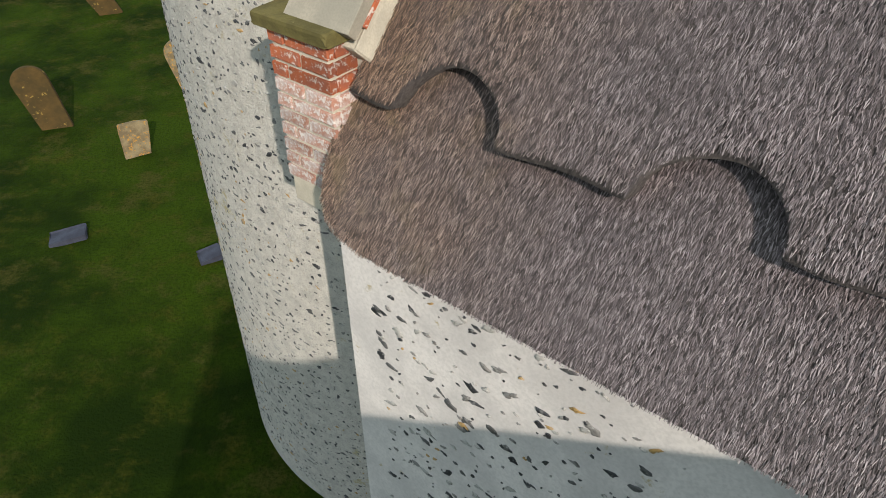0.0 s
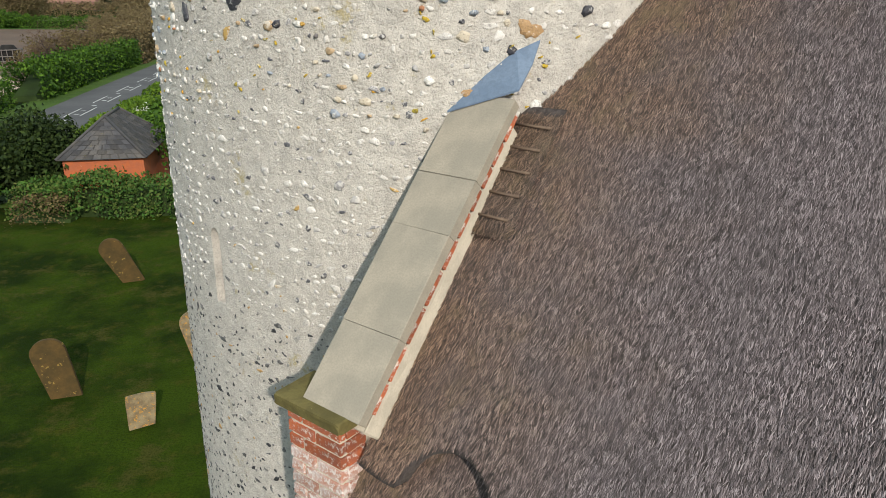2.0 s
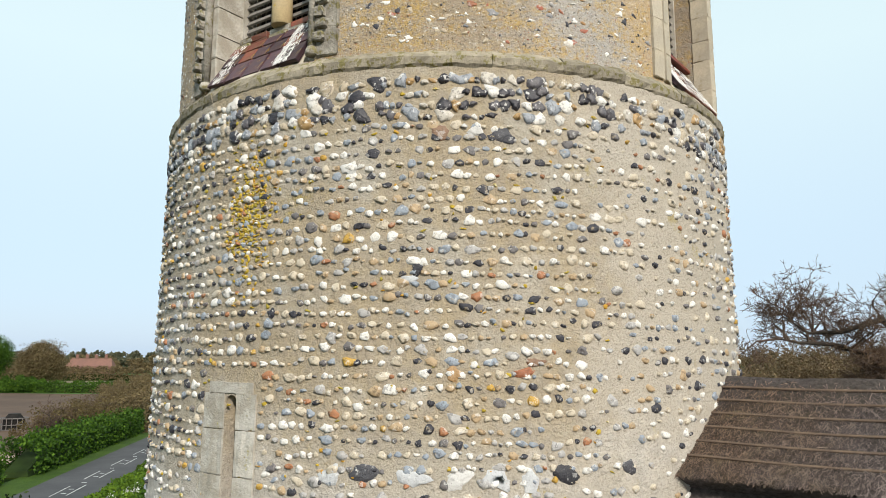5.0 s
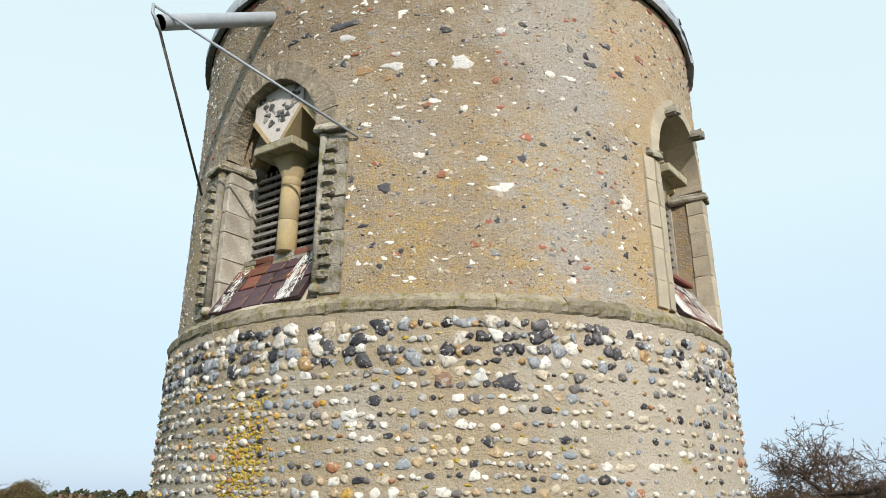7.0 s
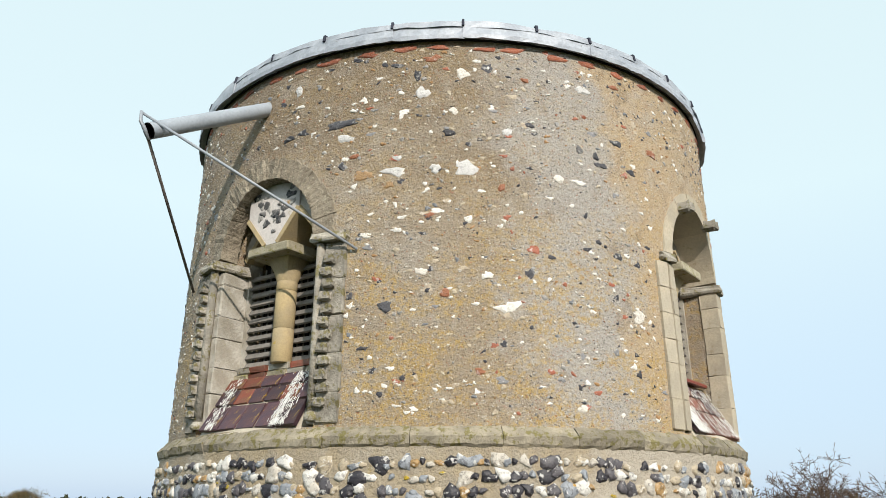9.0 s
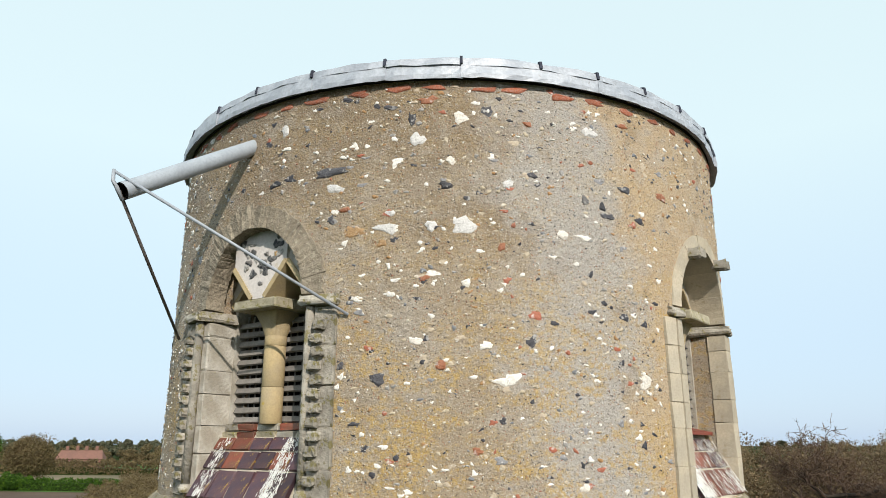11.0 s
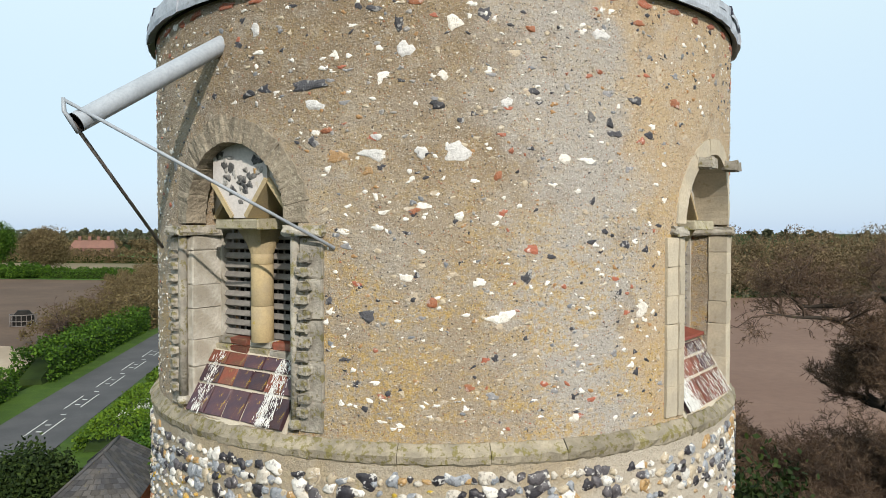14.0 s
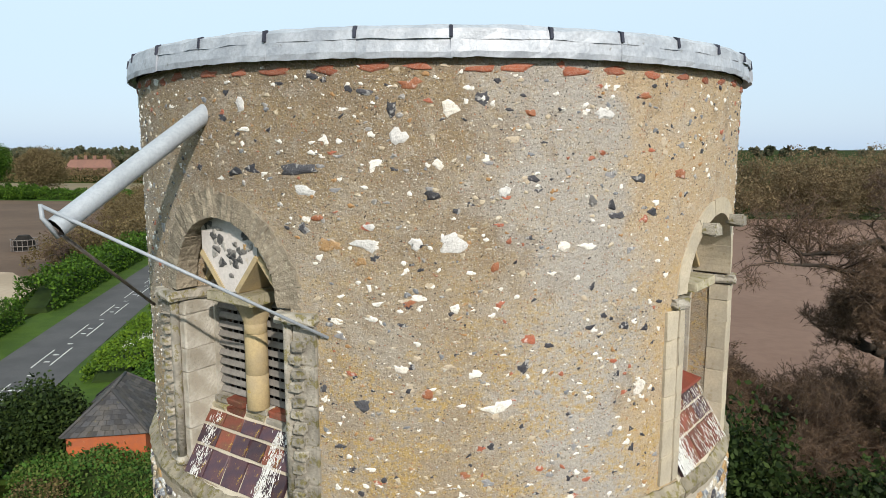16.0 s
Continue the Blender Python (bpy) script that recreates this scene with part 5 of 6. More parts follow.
def bare_tree(name, label, foot, height, spread, seed, lean=(0, 0), levels=6, first=0.22, twig=0.008, heavy=1.0, main=6, reach=0.2, fine=0.0, boughs=()):
    """A leafless tree: limbs that fork and twist into twigs."""
    r = random.Random(seed)
    t = tagged(new(name), label, "tree")
    limbs, twigs, ends = [[], []], [[], []], []

    def add(store, pts, radii, sides):
        v, f = tube(pts, radii, sides, False)
        o = len(store[0])
        store[0].extend(v)
        store[1].extend(tuple(i + o for i in q) for q in f)

    def grow(p, way, length, rad, level):
        pts, radii = [p], [rad]
        n = 4 if level < levels - 1 else 3
        d = way.copy()
        for i in range(n):
            d = (d + Vector((r.gauss(0, 0.26), r.gauss(0, 0.26), r.gauss(0.03, 0.20)))).normalized()
            pts.append(pts[-1] + d * length / n)
            radii.append(max(twig * 0.5, rad * (1 - 0.42 * (i + 1) / n)))
        add(limbs if level < 3 else twigs, pts, radii, 7 if level < 3 else (4 if level < 5 else 3))
        if level >= levels:
            ends.append((tuple(pts[-1]), tuple(d)))
            ends.append((tuple(pts[1]), tuple(d)))
            return
        kids = r.choice((2, 3, 3)) if level < 3 else r.choice((3, 4, 4))
        for k in range(kids):
            at = pts[r.choice((2, 3, len(pts) - 1))] if k else pts[-1]
            q = Vector((r.gauss(0, 1), r.gauss(0, 1), r.gauss(0.15, 0.75)))
            nd = (d * (0.9 if k == 0 else 0.55) + q.normalized() * (0.5 if k == 0 else 0.85)).normalized()
            grow(at, nd, length * r.uniform(0.62, 0.82), max(twig, radii[-1] * (0.85 if k == 0 else 0.62)), level + 1)

    base = Vector(foot)
    fork = base + Vector((lean[0] * 0.15, lean[1] * 0.15, height * first))
    rad = 0.033 * height * heavy
    add(limbs, [base + Vector((0, 0, -0.2)), base + Vector((0, 0, height * 0.05)), fork], [rad * 1.5, rad * 1.1, rad * 0.9], 12)
    for i in range(main):
        a = 2 * math.pi * (i + r.uniform(-0.3, 0.3)) / main
        up = r.uniform(0.15, 1.2)
        way = Vector((math.cos(a) * spread + lean[0] * 0.1, math.sin(a) * spread + lean[1] * 0.1, up)).normalized()
        grow(fork + Vector((0, 0, r.uniform(-0.06, 0.08) * height)), way, height * reach * r.uniform(0.85, 1.15), rad * 0.6, 1)
    for bough in boughs:
        pts = [Vector(p) for p in bough]
        n = len(pts)
        add(limbs, pts, [0.19 - 0.17 * i / (n - 1) for i in range(n)], 9)
        for i in range(1, n):
            for _ in range(3 if i < n - 1 else 4):
                q = pts[i - 1].lerp(pts[i], r.uniform(0.3, 1.0))
                way = (pts[i] - pts[i - 1]).normalized() * 0.6 + Vector((r.gauss(0, 0.5), r.gauss(0, 0.6), r.gauss(0.45, 0.5)))
                grow(q, way.normalized(), r.uniform(0.6, 1.05), 0.05, levels - 3)
    part("trunk", list_mesh("trunk", limbs[0], limbs[1], M_BARK, True), t, "dark trunk and twisting limbs")
    crown = part("crown", list_mesh("crown", twigs[0], twigs[1], M_TWIG), t, "leafless brown twigs")
    if fine:
        q = np.random.default_rng(seed)
        p = np.repeat(np.array([e[0] for e in ends]), 4, 0)
        d = np.repeat(np.array([e[1] for e in ends]), 4, 0) + q.normal(0, 0.75, p.shape)
        d /= np.linalg.norm(d, axis=1, keepdims=True)
        side = np.cross(d, q.normal(0, 1, p.shape))
        side *= twig * 0.8 / np.linalg.norm(side, axis=1, keepdims=True)
        far = p + d * q.uniform(0.25, 0.6, (len(p), 1)) * fine
        v = np.stack([p - side, p + side, far + side * 0.4, far - side * 0.4], 1).reshape(-1, 3)
        tagged(part("twig_spray", raw_mesh("twig_spray", v, np.arange(len(v)).reshape(-1, 4), M_BUDS), crown, "fine brown budding twigs"), kind="stuff")
    return t


def wood(name, label, line, depth, height, mat, seed, trees=60, leaf=0.7, per=130):
    """A far wood: many crowns along a line, too far off to tell apart."""
    r = np.random.default_rng(seed)
    line = np.array(line, float)
    t = r.uniform(0, len(line) - 1.001, trees)
    i = t.astype(int)
    p = line[i] + (line[i + 1] - line[i]) * (t - i)[:, None] + r.normal(0, depth / 2, (trees, 2))
    h = height * r.uniform(0.65, 1.15, trees)
    c, rad = [], []
    for q in range(trees):
        for _ in range(7):
            c.append((p[q, 0] + r.normal(0, 0.22) * h[q], p[q, 1] + r.normal(0, 0.22) * h[q], h[q] * r.uniform(0.12, 0.86)))
            rad.append(h[q] * r.uniform(0.12, 0.2))
    pl = clumps(np.array(c), np.array(rad)[:, None], per // 7, r)
    pl[:, 2] = np.maximum(pl[:, 2], 0.1)
    v, f = leaf_cloud(pl, leaf, seed)
    return tagged(new(name, raw_mesh(name, v, f, mat)), label, "wood", kind="stuff")


def beside(lo, hi, off, n=8):
    return [(along_road(y) + off, y) for y in np.linspace(lo, hi, n)]


hedge("hedge", "clipped green hedge along the far side of the road", beside(30, 59, -7.0), 2.4, 2.1, M_HEDGE, 1, 70, 0.13)
hedge("hedge", "dark clipped hedge along the far side of the road", beside(63, 98, -6.4), 3.0, 2.8, M_HEDGE, 2, 40, 0.17, 0.4)
hedge("hedge", "tall unclipped hedge along the far side of the road", beside(98, 190, -7), 4.5, 4.0, M_OLIVE, 3, 36, 0.18, 0.6)
hedge("hedge", "low bright green hedge on the near side of the road", beside(44, 60, 6.2), 3.4, 1.0, M_BRIGHT, 4, 80, 0.12)
hedge("hedge", "low bright green hedge on the near side of the road", beside(62, 110, 6.0), 3.0, 1.1, M_BRIGHT, 5, 40, 0.15)
hedge("hedge", "dark hedge behind the slate-roofed hut", beside(37, 52, 10.5), 2.6, 2.2, M_HEDGE, 6, 80, 0.13)
hedge("hedge", "field hedge at the end of the bare soil", [(-74, 186), (-95, 202), (-150, 210), (-230, 218)], 4.0, 2.6, M_HEDGE, 7, 18, 0.26, 0.5)
hedge("hedge", "dark field hedge beyond the pasture", [(-80, 300), (-180, 312), (-330, 325)], 6.0, 4.5, M_OLIVE, 8, 8, 0.42, 0.6)
wood("thicket", "leafless brown thicket behind the roadside hedge", [(-47, 87), (-49.5, 100), (-53, 118), (-60, 150)], 4.0, 5.0, M_BROWN, 11, 90, 0.12, 420)
wood("thicket", "leafless olive thicket further along the road", [(-55, 125), (-66, 155), (-74, 180)], 6.0, 6.0, M_OLIVE, 12, 90, 0.16, 700)
for i, (x, y, h) in enumerate(((-46.5, 85, 7.0), (-48.5, 92, 6.5), (-51, 102, 6.5), (-53, 112, 6.5))):
    bare_tree("bare_tree", "small leafless tree in the roadside thicket", (x, y, 0), h, 0.6, 60 + i, levels=5, twig=0.02)
bush("tree", "round dark brown-green tree in the field hedge", "tree", (-126.0, 222.0), (15, 14, 12.5), M_OLIVE, 21, 90, 300, 0.26, 2.5)
bush("tree", "yellow-green tree in the field hedge", "tree", (-146.0, 226.0), (15, 14, 15), M_HEDGE, 22, 80, 280, 0.28, 2.0)
bush("tree", "green bush in the field hedge", "bush", (-124.0, 205.0), (26, 9, 4.5), M_HEDGE, 23, 60, 260, 0.28)
wood("wood", "distant wood along the horizon", [(-900, 640), (-600, 620), (-400, 600), (-200, 600), (0, 620)], 60, 14, M_FAR, 13, 260, 1.2, 300)
wood("wood", "distant brownish wood beyond the fields", [(-420, 430), (-300, 440), (-180, 440), (-60, 450)], 30, 11, M_OLIVE, 14, 150, 0.6, 400)
wood("wood", "hazy distant wood along the horizon", [(-1500, 1150), (-700, 1200), (0, 1250), (700, 1200), (1500, 1100)], 80, 16, M_FAR, 15, 260, 4.0, 120)
wood("wood", "leafless wood beyond the ploughed field", [(40, 152), (75, 158), (110, 152), (150, 140), (190, 120)], 16, 13.5, M_WOOD, 16, 150, 0.22, 1000)
wood("wood", "brown leafless wood beyond the ploughed field", [(62, 168), (100, 172), (150, 160), (200, 140)], 14, 15.5, M_WOOD, 17, 80, 0.24, 1000)
hedge("verge_hedge", "low green growth along the field's far edge", [(38, 146), (75, 150), (112, 145), (150, 134)], 2.5, 1.0, M_FAR, 18, 6, 0.4)
bare_tree("bare_tree", "tall leafless tree standing above the far wood", (88, 128, 0), 21, 0.6, 71, levels=6, twig=0.05, heavy=0.7)
bare_tree("bare_tree", "tall leafless tree standing above the far wood", (104, 140, 0), 19, 0.6, 72, levels=6, twig=0.05, heavy=0.7)
BOUGHS = [[(17.5, 25.6, 8.4), (16.4, 25.4, 9.8), (15.5, 25.2, 10.35), (14.77, 25.0, 10.62), (13.7, 24.95, 10.9), (12.45, 24.8, 10.96), (11.34, 24.5, 11.15)],
          [(17.6, 25.6, 8.6), (17.0, 25.4, 10.6), (15.68, 25.2, 11.8), (14.16, 25.1, 11.34), (12.92, 25.0, 11.3), (11.96, 24.8, 11.9)]]
bare_tree("oak_tree", "leafless oak with long twisting limbs", (17.6, 25.6, 0), 15.5, 1.3, 41, (-3, -1), 7, 0.50, 0.010, 1.3, 7, 0.088, 0.35, BOUGHS)
bare_tree("oak_tree", "low leafless oak with crowded brown twigs", (13.4, 26.8, 0), 7.9, 2.0, 42, (-1, 0), 7, 0.30, 0.009, 1.1, 8, 0.21, 0.35)
bare_tree("oak_tree", "low leafless oak with crowded brown twigs", (18.0, 27.5, 0), 8.2, 2.0, 43, (-1, 0), 7, 0.30, 0.009, 1.1, 8, 0.21, 0.35)
bare_tree("oak_tree", "low leafless oak with crowded brown twigs", (11.8, 28.8, 0), 7.8, 2.0, 44, (-1, 0), 7, 0.30, 0.011, 1.1, 8, 0.21, 0.35)
bush("yew_tree", "dark evergreen tree beside the churchyard", "tree", (9.5, 23.0), (6.0, 6.0, 6.5), M_EVER, 31, 90, 160, 0.12)
bush("yew_tree", "dark evergreen tree beside the churchyard", "tree", (14.0, 21.0), (6.0, 5.0, 5.0), M_EVER, 32, 80, 140, 0.12)
bush("bush", "large dark green bush beside the hut", "bush", (-19.2, 32.0), (5.0, 4.6, 4.0), M_EVER, 33, 120, 180, 0.11)
bush("bush", "dark green bush beside the hut", "bush", (-21.0, 30.0), (3.6, 3.6, 2.4), M_HEDGE, 34, 60, 140, 0.10)
bush("bush", "green bush leaning over the hut's roof", "bush", (-12.2, 34.5), (3.6, 3.6, 4.4), M_HEDGE, 35, 70, 140, 0.10)
hedge("ivy_bank", "tangle of ivy and nettles below the hut", [(-18.5, 29.6), (-15.0, 29.4), (-12.0, 29.6), (-9.0, 30.2)], 2.0, 1.35, M_IVY, 36, 200, 0.085, 0.5)
hedge("dead_stalks", "dry brown stalks and brambles in the bank", [(-18.0, 28.4), (-15.6, 28.3)], 1.2, 0.9, M_BROWN, 37, 200, 0.06, 0.7)
wood("blossom", "white blossom on the roadside bank", [(-22.4, 49), (-21, 52.0)], 0.8, 1.5, M_PAINT, 38, 10, 0.06, 90)

# ---- hut ----
hut = tagged(new("hut"), "small brick hut with a hipped slate roof", "hut")
hut.matrix_world = pose(-15.7, 33.3, 0, 0, 0, 10)
W, D, E, T = 1.75, 2.6, 2.1, 3.75
for x, y, w, d in ((0, -D + 0.15, 2 * W - 0.24, 0.22), (0, D - 0.15, 2 * W - 0.24, 0.22), (-W + 0.15, 0, 0.22, 2 * D - 0.1), (W - 0.15, 0, 0.22, 2 * D - 0.1)):
    part("wall", box_mesh("wall", (w, d, E + 0.2), M_HUTBRICK, 0.01), hut, "weathered orange brick wall", pose(x, y, E / 2))
W, D = W + 0.15, D + 0.15
corner = [(-W, -D, E), (W, -D, E), (W, D, E), (-W, D, E), (0, -D + 1.5, T), (0, D - 1.5, T)]
faces = [(0, 1, 4), (1, 2, 5, 4), (2, 3, 5), (3, 0, 4, 5), (3, 2, 1, 0)]
part("roof_boarding", list_mesh("roof_boarding", corner, faces, M_SLATE), hut)
for face in ((0, 1, 4, 4), (1, 2, 5, 4), (3, 0, 4, 5)):
    a, b, c, d = (Vector(corner[i]) for i in face)
    rows = 9
    normal = (b - a).cross(d - a).normalized()
    for q in range(rows):
        l0, r0 = a.lerp(d, q / rows), b.lerp(c, q / rows)
        l1, r1 = a.lerp(d, (q + 1.15) / rows), b.lerp(c, (q + 1.15) / rows)
        n = max(1, int((r0 - l0).length / 0.36))
        for i in range(n):
            p = [l0.lerp(r0, i / n + 0.01), l0.lerp(r0, (i + 1) / n - 0.01), l1.lerp(r1, (i + 1) / n - 0.01), l1.lerp(r1, i / n + 0.01)]
            lift = [0.035 + rs.uniform(-0.006, 0.006)] * 2 + [0.012] * 2
            top = [tuple(v + normal * h) for v, h in zip(p, lift)]
            low = [tuple(v + normal * (h - 0.012)) for v, h in zip(p, lift)]
            part("slate", list_mesh("slate", top + low, [(0, 1, 2, 3), (4, 0, 3, 7), (5, 4, 7, 6)[::-1], (0, 4, 5, 1), (1, 5, 6, 2)], M_SLATE), hut)
for a, b in ((0, 4), (1, 4), (2, 5), (3, 5), (4, 5)):
    v, f = tube([Vector(corner[a]) + Vector((0, 0, 0.04)), Vector(corner[b]) + Vector((0, 0, 0.05))], [0.07, 0.07], 8)
    part("ridge_tile", list_mesh("ridge_tile", v, f, M_SLATE, True), hut, "grey ridge tiles")

# ---- far house ----
house = tagged(new("house"), "far red brick house with a tiled roof and chimneys", "house")
house.matrix_world = pose(-172, 345, 0, 0, 0, 12)
part("wall", box_mesh("wall", (20, 8, 5.4), M_FARBRICK, 0.0), house, "", pose(0, 0, 2.7))
verts = [(-10.4, -4.4, 5.3), (10.4, -4.4, 5.3), (10.4, 4.4, 5.3), (-10.4, 4.4, 5.3), (-9, 0, 9.2), (9, 0, 9.2)]
part("roof", list_mesh("roof", verts, [(0, 1, 5, 4), (2, 3, 4, 5), (1, 2, 5), (3, 0, 4), (3, 2, 1, 0)], M_FARBRICK), house)
for x in (-6.5, -2.0, 2.0, 6.5):
    part("chimney", box_mesh("chimney", (1.3, 1.0, 3.0), M_FARBRICK, 0.05), house, "", pose(x, 0, 9.6))
for i in range(6):
    for z in (1.5, 3.9):
        part("window", box_mesh("window", (1.1, 0.1, 1.2), M_GLASS, 0.0), house, "dark window", pose(-8.2 + 3.2 * i, -4.03, z))

# ---- cattle feeder ----
feeder = tagged(new("cattle_feeder"), "round metal hay feeder on the bare soil", "feeder")
feeder.matrix_world = pose(-61.5, 102.5, 0) @ Matrix.Diagonal((1.35, 1.35, 1.35, 1))
for z in (0.1, 0.6, 1.25):
    pts = [(1.3 * math.cos(t), 1.3 * math.sin(t), z) for t in np.linspace(0, 2 * math.pi, 25)]
    v, f = tube(pts, [0.05] * 25, 6, False)
    part("ring", list_mesh("ring", v, f, M_IRON, True), feeder)
for i in range(16):
    t = 2 * math.pi * i / 16
    v, f = tube([(1.3 * math.cos(t), 1.3 * math.sin(t), 0.02), (1.3 * math.cos(t), 1.3 * math.sin(t), 1.25)], [0.04, 0.04], 6)
    part("bar", list_mesh("bar", v, f, M_IRON), feeder)
# filling made near-black in place of the dark cattle left out here
v, f = tube([(0, 0, 0), (0, 0, 1.1), (0, 0, 1.7)], [1.05, 1.0, 0.55], 14)
part("hay", list_mesh("hay", v, f, M_DARK), feeder, "near-black hay, blackened to stand in for dark cattle")

# ---- graves ----


def headstone(label, foot, w, h, t, lean, turn, mat, top):
    """A slab with a shaped head: top 0 is a plain slanting edge, 1 a round head."""
    poly = [(-w * 0.42, -0.15), (w * 0.42, -0.15), (w / 2, h * 0.72)]
    if top:
        poly += [(w / 2 * math.cos(a), h * 0.78 + h * 0.22 * math.sin(a)) for a in np.linspace(0.1, math.pi - 0.1, 11)]
    else:
        poly += [(w / 2, h * 0.98), (0.05, h), (-w / 2, h * 0.95)]
    poly.append((-w / 2, h * 0.72))
    bm = bmesh.new()
    face = bm.faces.new([bm.verts.new((x, -t / 2, z)) for x, z in poly])
    got = bmesh.ops.extrude_face_region(bm, geom=[face])
    for v in got["geom"]:
        if isinstance(v, bmesh.types.BMVert):
            v.co.y += t
    bmesh.ops.recalc_face_normals(bm, faces=bm.faces)
    bmesh.ops.bevel(bm, geom=[e for e in bm.edges if e.calc_face_angle(0) > 0.6], offset=0.012, segments=2, affect="EDGES")
    me = bpy.data.meshes.new("headstone")
    bm.to_mesh(me)
    bm.free()
    me.materials.append(mat)
    ob = tagged(new("headstone", me), label, "headstone", "headstones in the churchyard")
    ob.matrix_world = pose(*foot, 0, 0, turn) @ pose(0, 0, 0, lean[0], lean[1], 0)


headstone("leaning brown headstone with a shaped head in the grass", (-9.0, 14.5, 0), 0.78, 1.50, 0.12, (-6, -12), 18, M_GRAVE, 1)
headstone("small pale headstone with orange lichen in the grass", (-6.7, 13.25, 0), 0.62, 0.78, 0.10, (-6, 6), 30, M_GRAVE2, 0)
headstone("tall leaning brown headstone in the grass", (-10.4, 21.7, 0), 0.75, 1.65, 0.12, (0, -24), 20, M_GRAVE, 1)
headstone("pale brown headstone close to the tower", (-6.3, 16.4, 0), 0.70, 1.35, 0.12, (-4, -10), 20, M_GRAVE2, 1)


def ledger(label, x, y, w, d, turn):
    ob = tagged(new("ledger_stone", box_mesh("ledger_stone", (w, d, 0.09), M_LEDGER, 0.02, 0.022, 3)), label, "grave slab")
    ob.matrix_world = pose(x, y, 0.05, 4, -6, turn)


ledger("flat blue-grey grave slab lying in the grass", -7.0, 10.3, 0.66, 0.36, 20)
ledger("flat blue-grey grave slab lying in the grass", -4.2, 9.75, 0.42, 0.34, 30)

# ---- stones of the walls ----


def course_flints():
    """Cobbles in rows over the lower tower, thinner and limewashed low down."""
    r = np.random.default_rng(5)
    rows = {"high": [], "washed": [], "fleck": [], "knapped": []}
    z, row = 0.25, 0
    while z < 12.41:
        a = -84.0
        while a < 84:
            w = r.uniform(0.03, 0.07) if r.random() < 0.85 else r.uniform(0.07, 0.105)
            a += math.degrees((w + r.uniform(0.0, 0.026)) / 2.8)
            zz = z + r.normal(0, 0.008) + 0.012 * math.sin(a * 0.13 + row)
            h = min(0.07, w * r.uniform(0.55, 0.95))
            if -39.4 < a < -26.8 and 9.36 < zz < 10.36 or -46 < a < -40.5 and 6.5 < zz < 7.35:
                continue
            if zz > 12.05:
                w, h = w * 1.5, h * 1.5
            wave = 0.35 * noise.noise(Vector((a * 0.06, zz * 0.9, 0)))
            if zz > 12.08:
                if r.random() < 0.9:
                    rows["knapped"].append((a, zz, w * 0.95, h * 1.05, r.uniform(0.012, 0.028)))
            elif zz + wave > 9.45 or zz + wave > 8.2 and r.random() < 0.22:
                if r.random() < (0.95 if a < 20 else 0.55) - (0.25 if zz < 9.7 else 0):
                    rows["high"].append((a, zz, w, h, r.uniform(0.010, 0.025)))
            elif zz + wave > 6.7:
                if r.random() < (0.62 if zz < 8.5 else 0.45):
                    rows["washed"].append((a, zz + r.uniform(-0.012, 0.012), w * r.uniform(0.5, 1.1), h * r.uniform(0.5, 1.0), r.uniform(0.003, 0.013)))
            elif r.random() < 0.62:
                rows["fleck"].append((a, zz + r.uniform(-0.03, 0.03), w * r.uniform(0.3, 1.0), h * r.uniform(0.35, 0.9), r.uniform(0.003, 0.008)))
        z += 0.0835
        row += 1
    return {k: np.array(v) for k, v in rows.items()}


def set_stones(name, rows, radius, seed, mat, parent, label, k=9, smooth=True, rugged=0.3):
    p, n, u = on_tower(rows[:, 0], rows[:, 1], radius(rows[:, 1]))
    stones(name, p, n, u, rows[:, 2], rows[:, 3], rows[:, 4], seed, mat, parent, label, k, smooth, rugged)


def set_single(name, rows, radius, seed, mat, parent, smooth=True, rugged=0.3):
    p, n, u = on_tower(rows[:, 0], rows[:, 1], radius(rows[:, 1]))
    single_stones(name, p, n, u, rows[:, 2], rows[:, 3], rows[:, 4], seed, mat, parent, smooth, rugged)


rows = course_flints()
high = rows["high"]
near = (np.abs(high[:, 0]) < 16) & (high[:, 1] > 11.2)
pick = np.flatnonzero(near)[:295]
rest = np.setdiff1d(np.arange(len(high)), pick)
set_stones("flints", high[rest], low_r, 51, M_COBBLE, wall_tower, "rows of rounded flint cobbles of many colours", 9, True, 0.17)
set_stones("flints", rows["knapped"], low_r, 59, M_KNAPPED, wall_tower, "large broken flints below the string course", 10, False, 0.26)
set_stones("flints", rows["washed"], low_r, 52, M_WASHED, wall_tower, "rows of limewashed flint cobbles", 9, True, 0.25)
set_stones("flints", rows["fleck"], low_r, 53, M_FLECK, wall_tower, "dark flints showing through limewash", 8, False, 0.4)

